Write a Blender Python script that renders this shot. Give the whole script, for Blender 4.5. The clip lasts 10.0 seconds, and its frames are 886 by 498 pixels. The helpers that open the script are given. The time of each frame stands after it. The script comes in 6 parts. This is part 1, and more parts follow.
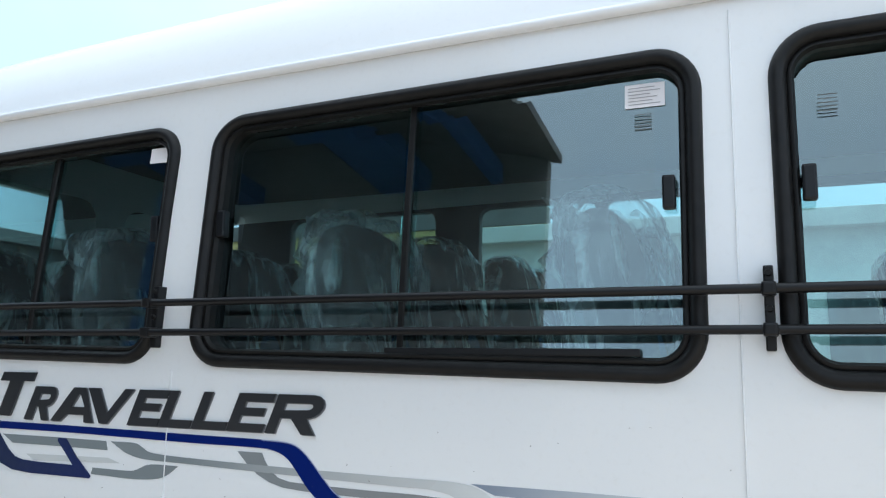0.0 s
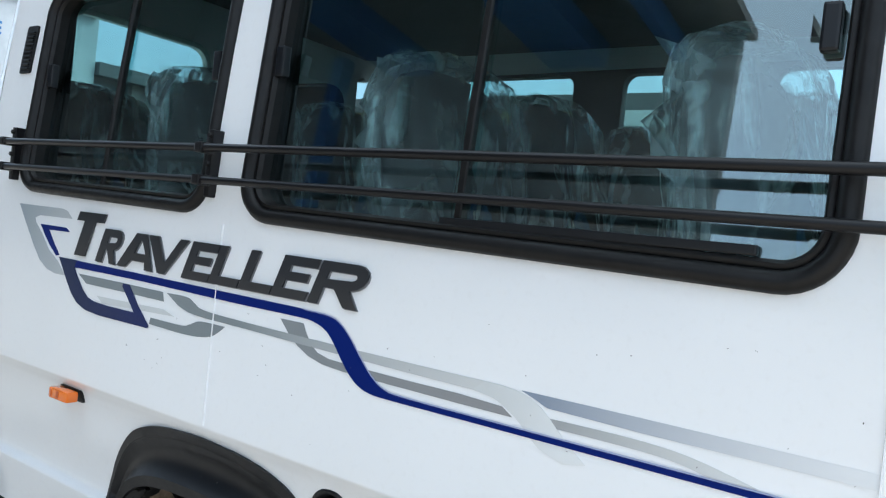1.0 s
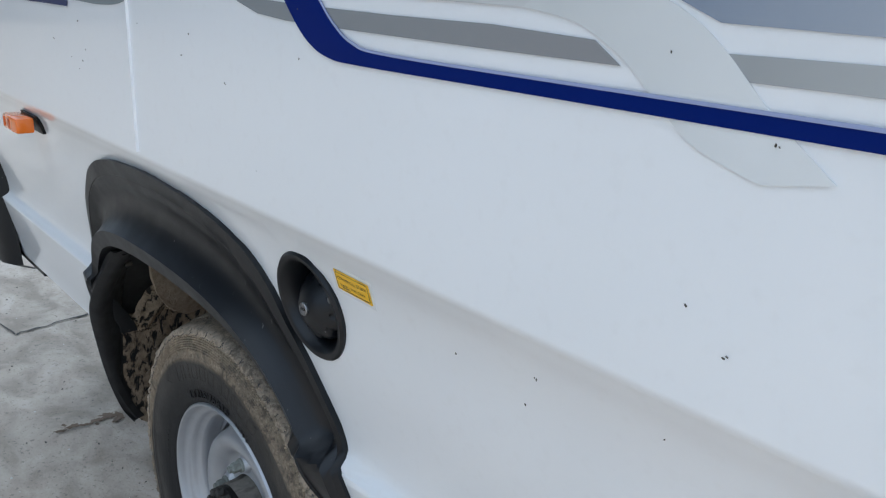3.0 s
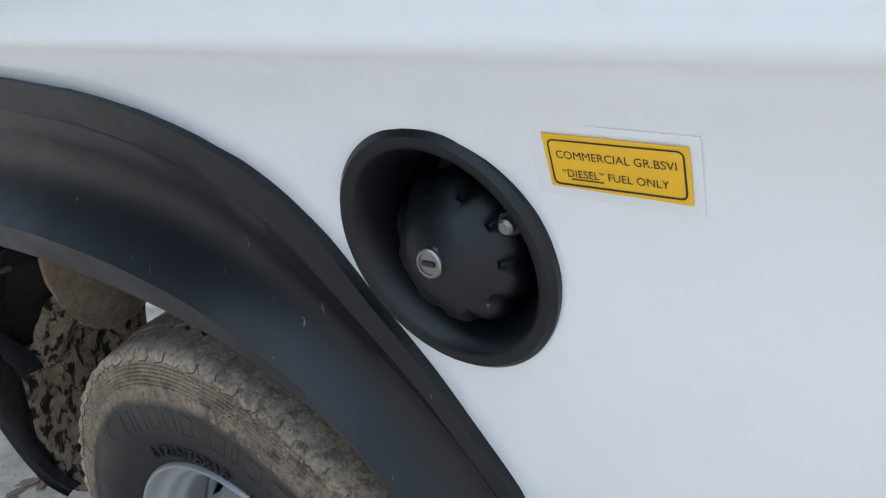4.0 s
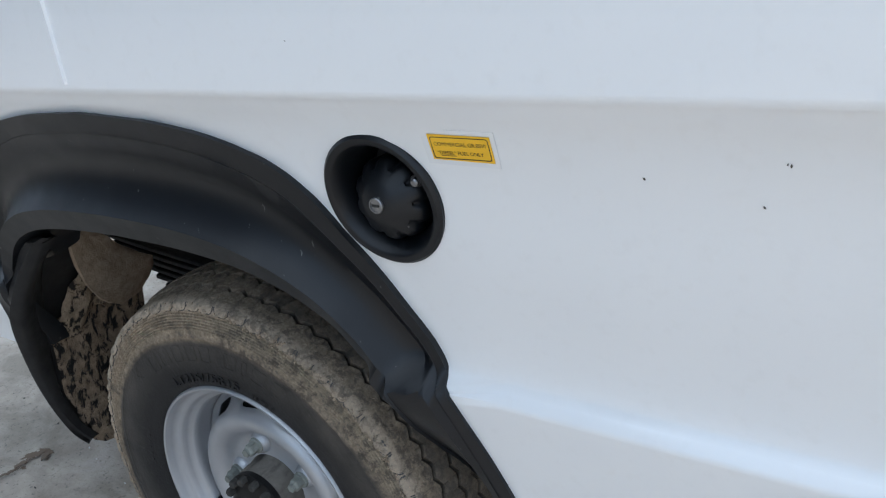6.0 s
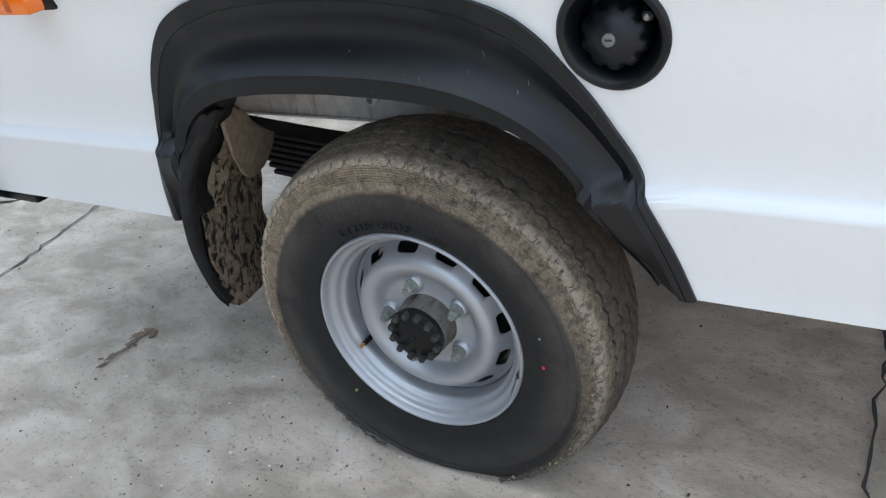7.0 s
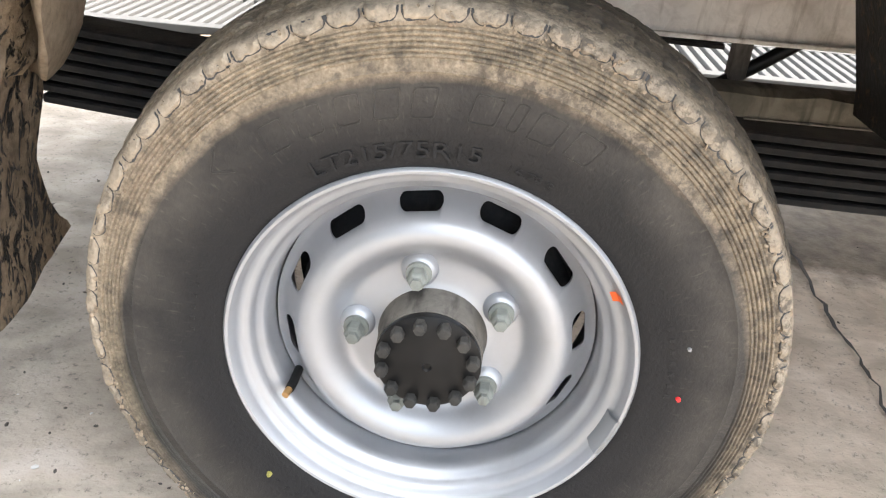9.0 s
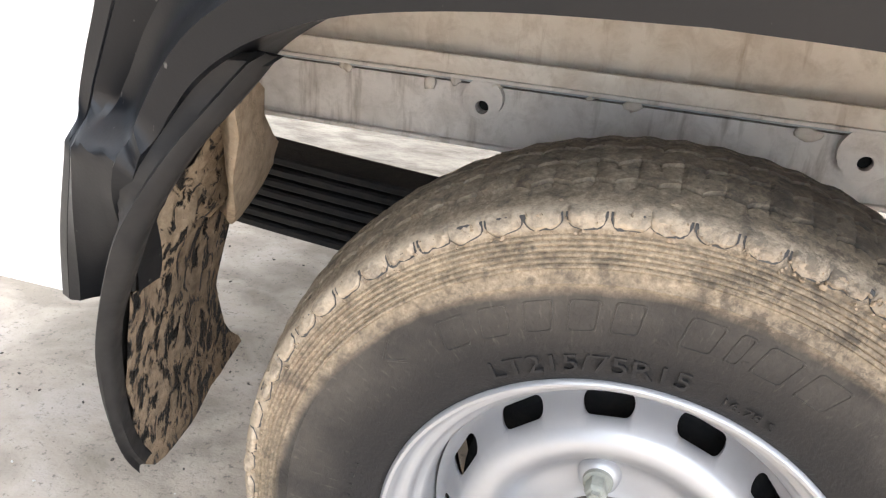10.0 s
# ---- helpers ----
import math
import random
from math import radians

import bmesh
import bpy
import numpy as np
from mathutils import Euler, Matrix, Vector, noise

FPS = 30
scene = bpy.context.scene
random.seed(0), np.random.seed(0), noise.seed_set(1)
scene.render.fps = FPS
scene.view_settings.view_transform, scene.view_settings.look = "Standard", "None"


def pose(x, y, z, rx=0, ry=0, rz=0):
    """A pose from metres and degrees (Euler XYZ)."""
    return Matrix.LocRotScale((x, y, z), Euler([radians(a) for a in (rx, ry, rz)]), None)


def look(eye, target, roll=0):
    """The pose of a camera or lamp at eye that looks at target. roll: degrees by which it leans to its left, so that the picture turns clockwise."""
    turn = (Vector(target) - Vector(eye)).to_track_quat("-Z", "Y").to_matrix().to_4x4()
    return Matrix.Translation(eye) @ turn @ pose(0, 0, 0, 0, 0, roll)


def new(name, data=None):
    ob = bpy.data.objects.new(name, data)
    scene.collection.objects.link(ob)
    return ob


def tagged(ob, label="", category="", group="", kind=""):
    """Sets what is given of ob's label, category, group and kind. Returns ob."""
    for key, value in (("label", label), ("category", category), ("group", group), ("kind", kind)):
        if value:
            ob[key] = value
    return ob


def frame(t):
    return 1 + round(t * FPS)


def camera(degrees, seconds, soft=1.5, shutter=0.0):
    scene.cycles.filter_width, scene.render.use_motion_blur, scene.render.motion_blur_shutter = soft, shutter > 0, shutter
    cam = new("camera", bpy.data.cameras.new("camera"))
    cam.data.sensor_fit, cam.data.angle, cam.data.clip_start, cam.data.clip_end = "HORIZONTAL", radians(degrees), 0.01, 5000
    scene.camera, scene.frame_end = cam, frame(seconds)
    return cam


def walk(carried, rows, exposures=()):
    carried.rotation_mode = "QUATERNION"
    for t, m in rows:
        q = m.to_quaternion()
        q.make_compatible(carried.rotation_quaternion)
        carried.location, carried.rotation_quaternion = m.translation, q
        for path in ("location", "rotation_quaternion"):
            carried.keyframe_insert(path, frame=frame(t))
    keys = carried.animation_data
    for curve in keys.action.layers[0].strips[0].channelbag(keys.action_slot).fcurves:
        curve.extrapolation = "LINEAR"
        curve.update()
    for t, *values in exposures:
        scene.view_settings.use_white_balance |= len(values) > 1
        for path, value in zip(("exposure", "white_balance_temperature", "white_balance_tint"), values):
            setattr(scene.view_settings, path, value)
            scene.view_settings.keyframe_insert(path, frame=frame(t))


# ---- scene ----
cam = camera(59.7, 10.0, soft=1.2, shutter=0.0)
PATH = [
    (0, (1.438, -1.544, 1.523), (0.658, 0.273, 1.819), 0.8),
    (0.5, (1.455, -1.313, 1.543), (0.443, 0.407, 1.682), 4.4),
    (1, (1.468, -1.15, 1.528), (0.313, 0.482, 1.489), 6.0),
    (1.5, (1.404, -1.0, 1.503), (0.221, 0.6, 1.303), 5.7),
    (2, (1.332, -0.823, 1.481), (0.104, 0.715, 1.124), 5.5),
    (2.5, (1.324, -0.581, 1.422), (-0.042, 0.781, 0.897), 5.0),
    (2.7, (1.278, -0.506, 1.364), (-0.133, 0.787, 0.784), 4.6),
    (3.8, (0.682, -0.249, 1.082), (-0.554, 1.152, 0.366), -4.2),
    (4, (0.653, -0.236, 1.065), (-0.538, 1.187, 0.319), -5.3),
    (4.5, (0.628, -0.248, 1.039), (-0.473, 1.221, 0.244), -5.9),
    (5, (0.656, -0.274, 1.037), (-0.411, 1.247, 0.297), -6.6),
    (5.2, (0.691, -0.301, 1.055), (-0.373, 1.235, 0.342), -6.9),
    (6.3, (0.879, -0.604, 1.171), (-0.165, 0.893, 0.353), -6.8),
    (6.5, (0.836, -0.687, 1.182), (-0.172, 0.806, 0.314), -7.5),
    (7, (0.697, -0.801, 1.17), (-0.242, 0.66, 0.178), -9.1),
    (7.2, (0.607, -0.77, 1.155), (-0.31, 0.666, 0.108), -9.7),
    (7.5, (0.457, -0.73, 1.121), (-0.346, 0.727, 0.011), -7.2),
    (7.7, (0.361, -0.692, 1.109), (-0.291, 0.786, -0.069), -5.3),
    (8, (0.217, -0.631, 1.009), (-0.207, 0.902, -0.204), -1.8),
    (8.2, (0.123, -0.575, 0.934), (-0.17, 0.995, -0.272), -0.1),
    (8.5, (0.057, -0.534, 0.826), (-0.094, 1.143, -0.253), 2.6),
    (8.7, (0.062, -0.507, 0.803), (-0.044, 1.21, -0.216), 3.4),
    (9, (0.061, -0.514, 0.818), (-0.026, 1.251, -0.119), 4.7),
    (9.2, (0.05, -0.515, 0.865), (-0.069, 1.26, -0.049), 4.7),
    (9.5, (0.054, -0.532, 0.87), (-0.139, 1.263, 0.009), 4.6),
    (9.7, (0.065, -0.519, 0.878), (-0.225, 1.268, 0.027), 4.3),
    (9.9, (0.026, -0.451, 0.899), (-0.378, 1.31, 0.041), 4.3),
    (10, (0.007, -0.398, 0.897), (-0.489, 1.342, 0.045), 4.1),
]
EXPOSURES = [(0.0, 1.22, 5750, 2.0), (0.6, 1.43, 5700, 2.0), (1.5, 1.48, 5620, 1.5), (2.0, 1.30, 5560, 1.5), (2.7, 1.08, 5520, 3.0), (4.5, 1.50, 5560, 4.0), (5.0, 1.38, 5540, 4.0), (6.5, 1.22, 5600, 4.0), (7.0, 1.56, 5760, 4.5), (7.5, 1.95, 5850, 5.0), (8.0, 2.54, 6370, 6.5), (8.5, 2.81, 6530, 8.0), (9.5, 3.08, 6630, 9.0), (10.0, 3.12, 6640, 10.0)]
walk(cam, [(t, look(eye, target, roll)) for t, eye, target, roll in PATH], EXPOSURES)

scene.cycles.transparent_max_bounces = 24

# ---------------------------------------------------------------- sky and sun
world = bpy.data.worlds.new("sky")
scene.world = world
world.use_nodes = True
wn, wl = world.node_tree.nodes, world.node_tree.links
sky = wn.new("ShaderNodeTexSky")
sky.sky_type, sky.sun_disc = "NISHITA", False
SUN_ELEV, SUN_ROT = radians(45), radians(62)
sky.sun_elevation, sky.sun_rotation = SUN_ELEV, SUN_ROT
sky.air_density, sky.dust_density, sky.ozone_density = 0.8, 4.0, 1.0
# thin broken cloud over the whole sky
puff, edge, veil = wn.new("ShaderNodeTexNoise"), wn.new("ShaderNodeValToRGB"), wn.new("ShaderNodeMix")
wl.new(wn.new("ShaderNodeTexCoord").outputs["Generated"], puff.inputs["Vector"])
puff.inputs["Scale"].default_value, puff.inputs["Detail"].default_value, puff.inputs["Roughness"].default_value = 2.4, 6.0, 0.55
wl.new(puff.outputs["Fac"], edge.inputs[0])
edge.color_ramp.elements[0].position, edge.color_ramp.elements[1].position = 0.36, 0.66
edge.color_ramp.elements[0].color, edge.color_ramp.elements[1].color = (0.66, 0.66, 0.66, 1), (0.92, 0.92, 0.92, 1)
veil.data_type = "RGBA"
# bright haze, about three times as bright overhead as at the horizon
split, haze = wn.new("ShaderNodeSeparateXYZ"), wn.new("ShaderNodeValToRGB")
wl.new(wn.new("ShaderNodeTexCoord").outputs["Generated"], split.inputs[0])
wl.new(split.outputs[2], haze.inputs[0])
haze.color_ramp.elements[0].position, haze.color_ramp.elements[1].position = 0.0, 1.0
haze.color_ramp.elements[0].color, haze.color_ramp.elements[1].color = (1.20, 1.28, 1.40, 1), (4.4, 4.4, 4.4, 1)
haze.color_ramp.elements.new(0.42).color = (2.00, 2.18, 2.42, 1)
wl.new(haze.outputs[0], veil.inputs[7])
wl.new(edge.outputs[0], veil.inputs[0])
wl.new(sky.outputs[0], veil.inputs[6])
wl.new(veil.outputs[2], wn["Background"].inputs[0])
wn["Background"].inputs[1].default_value = 0.22
sun = new("sun", bpy.data.lights.new("sun", "SUN"))
sun.data.energy, sun.data.angle, sun.data.color = 0.5, radians(20), (1.0, 0.96, 0.90)
sdir = Vector((math.sin(SUN_ROT) * math.cos(SUN_ELEV), math.cos(SUN_ROT) * math.cos(SUN_ELEV), math.sin(SUN_ELEV)))
sun.matrix_world = look(sdir * 30, (0, 0, 0))

# ---------------------------------------------------------------- materials
def mat(name, base, rough=0.5, metal=0.0, spec=0.5, coat=0.0, coat_rough=0.05):
    m = bpy.data.materials.new(name)
    m.use_nodes = True
    b = m.node_tree.nodes["Principled BSDF"]
    b.inputs["Base Color"].default_value = (*base, 1)
    b.inputs["Roughness"].default_value = rough
    b.inputs["Metallic"].default_value = metal
    b.inputs["Specular IOR Level"].default_value = spec
    b.inputs["Coat Weight"].default_value = coat
    b.inputs["Coat Roughness"].default_value = coat_rough
    return m


class Nodes:
    """Short hand for building a node tree."""

    def __init__(self, m):
        self.t = m.node_tree
        self.bsdf = self.t.nodes["Principled BSDF"]
        self.co = self.t.nodes.new("ShaderNodeTexCoord").outputs["Object"]

    def link(self, a, b):
        self.t.links.new(a, b)

    def scaled(self, sx, sy, sz, src=None):
        n = self.t.nodes.new("ShaderNodeMapping")
        n.inputs["Scale"].default_value = (sx, sy, sz)
        self.link(src or self.co, n.inputs[0])
        return n.outputs[0]

    def noise(self, scale, detail=4.0, rough=0.55, src=None, distort=0.0):
        n = self.t.nodes.new("ShaderNodeTexNoise")
        n.inputs["Scale"].default_value, n.inputs["Detail"].default_value = scale, detail
        n.inputs["Roughness"].default_value, n.inputs["Distortion"].default_value = rough, distort
        self.link(src or self.co, n.inputs["Vector"])
        return n.outputs["Fac"]

    def voronoi(self, scale, feature="F1", src=None, out="Distance"):
        n = self.t.nodes.new("ShaderNodeTexVoronoi")
        n.feature = feature
        n.inputs["Scale"].default_value = scale
        self.link(src or self.co, n.inputs["Vector"])
        return n.outputs[out]

    def ramp(self, fac, *stops):
        n = self.t.nodes.new("ShaderNodeValToRGB")
        els = n.color_ramp.elements
        while len(els) < len(stops):
            els.new(0.5)
        for e, (p, c) in zip(els, stops):
            e.position = p
            e.color = (*c, 1) if isinstance(c, tuple) else (c, c, c, 1)
        self.link(fac, n.inputs[0])
        return n.outputs[0]

    def mix(self, fac, a, b, blend="MIX"):
        n = self.t.nodes.new("ShaderNodeMix")
        n.data_type, n.blend_type = "RGBA", blend
        for sock, v in ((n.inputs[0], fac), (n.inputs[6], a), (n.inputs[7], b)):
            if isinstance(v, (int, float)):
                sock.default_value = v
            elif isinstance(v, tuple):
                sock.default_value = (*v, 1)
            else:
                self.link(v, sock)
        return n.outputs[2]

    def math(self, op, a, b=0.0, clamp=False):
        n = self.t.nodes.new("ShaderNodeMath")
        n.operation, n.use_clamp = op, clamp
        for sock, v in zip(n.inputs, (a, b)):
            if isinstance(v, (int, float)):
                sock.default_value = v
            else:
                self.link(v, sock)
        return n.outputs[0]

    def world_z(self):
        return self.split(self.t.nodes.new("ShaderNodeNewGeometry").outputs["Position"])[2]

    def split(self, socket):
        sep = self.t.nodes.new("ShaderNodeSeparateXYZ")
        self.link(socket, sep.inputs[0])
        return sep.outputs[0], sep.outputs[1], sep.outputs[2]

    def xyz(self, src=None):
        n = self.t.nodes.new("ShaderNodeSeparateXYZ")
        self.link(src or self.co, n.inputs[0])
        return n.outputs

    def bump(self, h, strength=0.3, dist=0.01):
        n = self.t.nodes.new("ShaderNodeBump")
        n.inputs["Strength"].default_value, n.inputs["Distance"].default_value = strength, dist
        self.link(h, n.inputs["Height"])
        self.link(n.outputs[0], self.bsdf.inputs["Normal"])

    def set(self, name, v):
        self.link(v, self.bsdf.inputs[name])


def paint_material():
    m = mat("white_paint", (0.78, 0.79, 0.80), 0.3, coat=0.9, coat_rough=0.03)
    n = Nodes(m)
    cloud = n.noise(1.3, 3)
    fine = n.noise(60, 3)
    dust = n.ramp(cloud, (0.30, (0.80, 0.81, 0.82)), (0.75, (0.76, 0.77, 0.775)))
    n.set("Base Color", n.mix(n.ramp(fine, (0.55, 0.0), (0.8, 0.18)), dust, (0.66, 0.65, 0.63)))
    n.bump(n.noise(1.6, 1), 0.03, 0.02)
    return m


def black_plastic_material():
    m = mat("black_plastic", (0.003, 0.004, 0.006), 0.38, spec=0.38)
    n = Nodes(m)
    grain = n.noise(420, 2)
    dust = n.ramp(n.noise(7, 5, 0.6), (0.48, 0.0), (0.85, 0.22))
    scuff = n.ramp(n.noise(160, 2, src=n.scaled(1, 1, 0.35)), (0.735, 0.0), (0.77, 1.0))
    base = n.mix(dust, (0.003, 0.004, 0.006), (0.009, 0.011, 0.014))
    n.set("Base Color", n.mix(n.math("MULTIPLY", scuff, 0.35), base, (0.30, 0.29, 0.27)))
    n.set("Roughness", n.ramp(n.noise(25, 4), (0.3, 0.36), (0.7, 0.46)))
    n.bump(grain, 0.10, 0.001)
    return m


def rubber_material(name, c, rough):
    m = mat(name, (c, c, c * 1.04), rough, spec=0.22)
    n = Nodes(m)
    n.set("Base Color", n.ramp(n.noise(30, 5), (0.3, (c * 0.8, c * 0.8, c * 0.85)), (0.8, (c * 1.7, c * 1.65, c * 1.6))))
    n.set("Roughness", n.ramp(n.noise(50, 3), (0.3, rough - 0.08), (0.7, rough + 0.1)))
    return m


def tyre_material():
    """Black by the rim, dusty and scratched further out, dried mud over the outer sidewall and tread."""
    m = mat("tyre_rubber", (0.03, 0.03, 0.03), 0.75, spec=0.25)
    n = Nodes(m)
    hub = n.t.nodes.new("ShaderNodeVectorMath")
    hub.operation = "SUBTRACT"
    n.link(n.t.nodes.new("ShaderNodeNewGeometry").outputs["Position"], hub.inputs[0])
    hub.inputs[1].default_value = (0.024, 0.0, 0.356)
    n.co = hub.outputs[0]
    x, y, z = n.xyz()
    r = n.math("SQRT", n.math("ADD", n.math("MULTIPLY", x, x), n.math("MULTIPLY", z, z)))
    wob = n.math("MULTIPLY", n.math("SUBTRACT", n.noise(9, 5, 0.65), 0.5), 0.013)
    rr = n.math("DIVIDE", n.math("ADD", r, wob), 0.36)
    high = n.ramp(n.math("ADD", n.world_z(), n.math("MULTIPLY", wob, 3.0)), (0.08, 0.0), (0.62, 1.0))
    rr2 = n.math("SUBTRACT", rr, n.math("MULTIPLY", n.math("SUBTRACT", 1.0, high), 0.11))
    mud = n.ramp(rr2, (0.793, 0.0), (0.818, 0.72), (0.87, 0.95), (1.0, 0.96))
    mud = n.math("MULTIPLY", mud, n.ramp(n.math("ADD", n.world_z(), n.math("MULTIPLY", wob, 5.0)), (0.02, 0.10), (0.38, 1.0)))
    mud = n.math("MULTIPLY", mud, n.ramp(n.math("DIVIDE", r, 0.36), (0.969, 1.0), (0.983, 0.80)))
    off = n.math("SUBTRACT", y, 0.211)
    deep = n.math("SUBTRACT", n.math("SUBTRACT", 0.366, r), n.math("MULTIPLY", n.math("MULTIPLY", off, off), 2.4))
    sunk = n.math("MULTIPLY", n.ramp(y, (0.136, 0.0), (0.141, 1.0)), n.ramp(n.math("MULTIPLY", deep, 50.0), (0.10, 0.0), (0.30, 1.0)))
    rear = n.ramp(n.math("ADD", n.math("MULTIPLY", x, -1.0), n.math("ADD", n.math("MULTIPLY", wob, 4.0), 0.10)), (0.0, 0.0), (0.10, 1.0))
    mud = n.math("MULTIPLY", mud, n.math("SUBTRACT", 1.0, n.math("MULTIPLY", sunk, n.math("SUBTRACT", 0.92, n.math("MULTIPLY", rear, 0.62)))))
    worn = n.ramp(n.math("ADD", y, n.math("MULTIPLY", wob, 0.6)), (0.138, 1.0), (0.156, 0.42))
    mud = n.math("MULTIPLY", mud, n.math("ADD", worn, n.math("MULTIPLY", rear, 0.50), clamp=True))
    mud = n.math("MULTIPLY", mud, n.math("ADD", 0.80, n.math("MULTIPLY", rear, 0.20)))
    polar = n.t.nodes.new("ShaderNodeCombineXYZ")
    n.link(n.math("MULTIPLY", n.math("ARCTAN2", z, x), 26.0), polar.inputs[0])
    n.link(n.math("MULTIPLY", r, 22.0), polar.inputs[1])
    scratch = n.ramp(n.noise(2.6, 3, 0.6, src=polar.outputs[0]), (0.60, 0.0), (0.72, 0.8))
    film = n.math("MULTIPLY", n.ramp(rr, (0.625, 0.010), (0.675, 0.03), (0.70, 0.07), (0.79, 0.22)), n.ramp(n.noise(9, 6, 0.7), (0.33, 0.25), (0.67, 1.25)))
    film = n.math("ADD", film, n.math("MULTIPLY", scratch, n.ramp(rr, (0.64, 0.0), (0.70, 0.16), (0.82, 0.14))), clamp=True)
    film = n.math("MULTIPLY", film, n.ramp(n.world_z(), (0.05, 0.40), (0.50, 1.0)))
    streak = n.ramp(n.noise(60, 5, 0.7), (0.34, 0.45), (0.52, 1.0))
    bare = n.ramp(n.noise(75, 6, 0.75, distort=0.3), (0.42, 0.40), (0.51, 1.0))
    streak = n.math("MULTIPLY", streak, n.math("MAXIMUM", bare, rear))
    crumb = n.ramp(n.noise(210, 4, 0.7), (0.32, (0.20, 0.157, 0.108)), (0.68, (0.46, 0.370, 0.265)))
    tan = n.mix(n.ramp(n.noise(48, 6, 0.72), (0.40, 0.0), (0.66, 0.65)), crumb, (0.15, 0.118, 0.084))
    pad = n.math("MULTIPLY", n.ramp(n.math("MULTIPLY", n.math("SUBTRACT", r, 0.33), 50.0), (0.15, 0.0), (0.30, 0.5)), n.ramp(y, (0.116, 1.0), (0.126, 0.0)))
    tan = n.mix(pad, tan, (0.50, 0.42, 0.325))
    rub = n.mix(film, (0.012, 0.012, 0.013), (0.25, 0.22, 0.18))
    n.set("Base Color", n.mix(n.math("MULTIPLY", mud, streak), rub, tan))
    n.set("Roughness", n.ramp(mud, (0.0, 0.55), (0.8, 0.95)))
    n.bump(n.math("ADD", n.noise(240, 4, 0.6), n.math("MULTIPLY", n.noise(40, 4), n.math("MULTIPLY", mud, 2.2))), 0.5, 0.0025)
    return m


def mud_material(name, lo, hi, dark, amount, stretch=(1, 1, 1)):
    """Dried mud crust with the black carrier showing through in flakes."""
    m = mat(name, hi, 0.95, spec=0.2)
    n = Nodes(m)
    v = n.scaled(*stretch)
    flake = n.ramp(n.noise(66, 5, 0.66, src=v, distort=0.5), (amount - 0.03, 0.0), (amount + 0.03, 1.0))
    tone = n.ramp(n.noise(60, 5, 0.65), (0.3, lo), (0.72, hi))
    n.set("Base Color", n.mix(flake, dark, tone))
    n.set("Roughness", n.ramp(flake, (0.0, 0.5), (1.0, 0.97)))
    n.bump(n.math("ADD", n.math("MULTIPLY", flake, 0.8), n.noise(120, 5, 0.7)), 0.7, 0.004)
    return m


def silver_material():
    m = mat("silver_paint", (0.55, 0.56, 0.58), 0.38, metal=0.6, coat=0.15)
    n = Nodes(m)
    grime = n.ramp(n.noise(18, 5, 0.65), (0.5, 0.0), (0.8, 0.35))
    n.set("Base Color", n.mix(grime, (0.40, 0.41, 0.43), (0.30, 0.29, 0.27)))
    n.set("Roughness", n.ramp(n.noise(40, 4), (0.3, 0.38), (0.75, 0.52)))
    n.bump(n.noise(500, 2), 0.04, 0.001)
    return m


def dusty_metal_material(name, lo, hi, stain, amount):
    m = mat(name, hi, 0.8, spec=0.3)
    n = Nodes(m)
    base = n.ramp(n.noise(11, 5, 0.6), (0.3, lo), (0.7, hi))
    drip = n.ramp(n.noise(16, 4, 0.6, src=n.scaled(3.5, 1, 0.5)), (amount, 0.0), (amount + 0.18, 0.75))
    blot = n.ramp(n.noise(34, 6, 0.7, distort=0.6), (0.46, 0.0), (0.68, 0.55))
    base = n.mix(blot, base, tuple(0.5 * a + 0.5 * b for a, b in zip(lo, stain)))
    n.set("Base Color", n.mix(drip, base, stain))
    n.bump(n.math("ADD", n.noise(130, 4), n.noise(30, 4)), 0.4, 0.003)
    return m


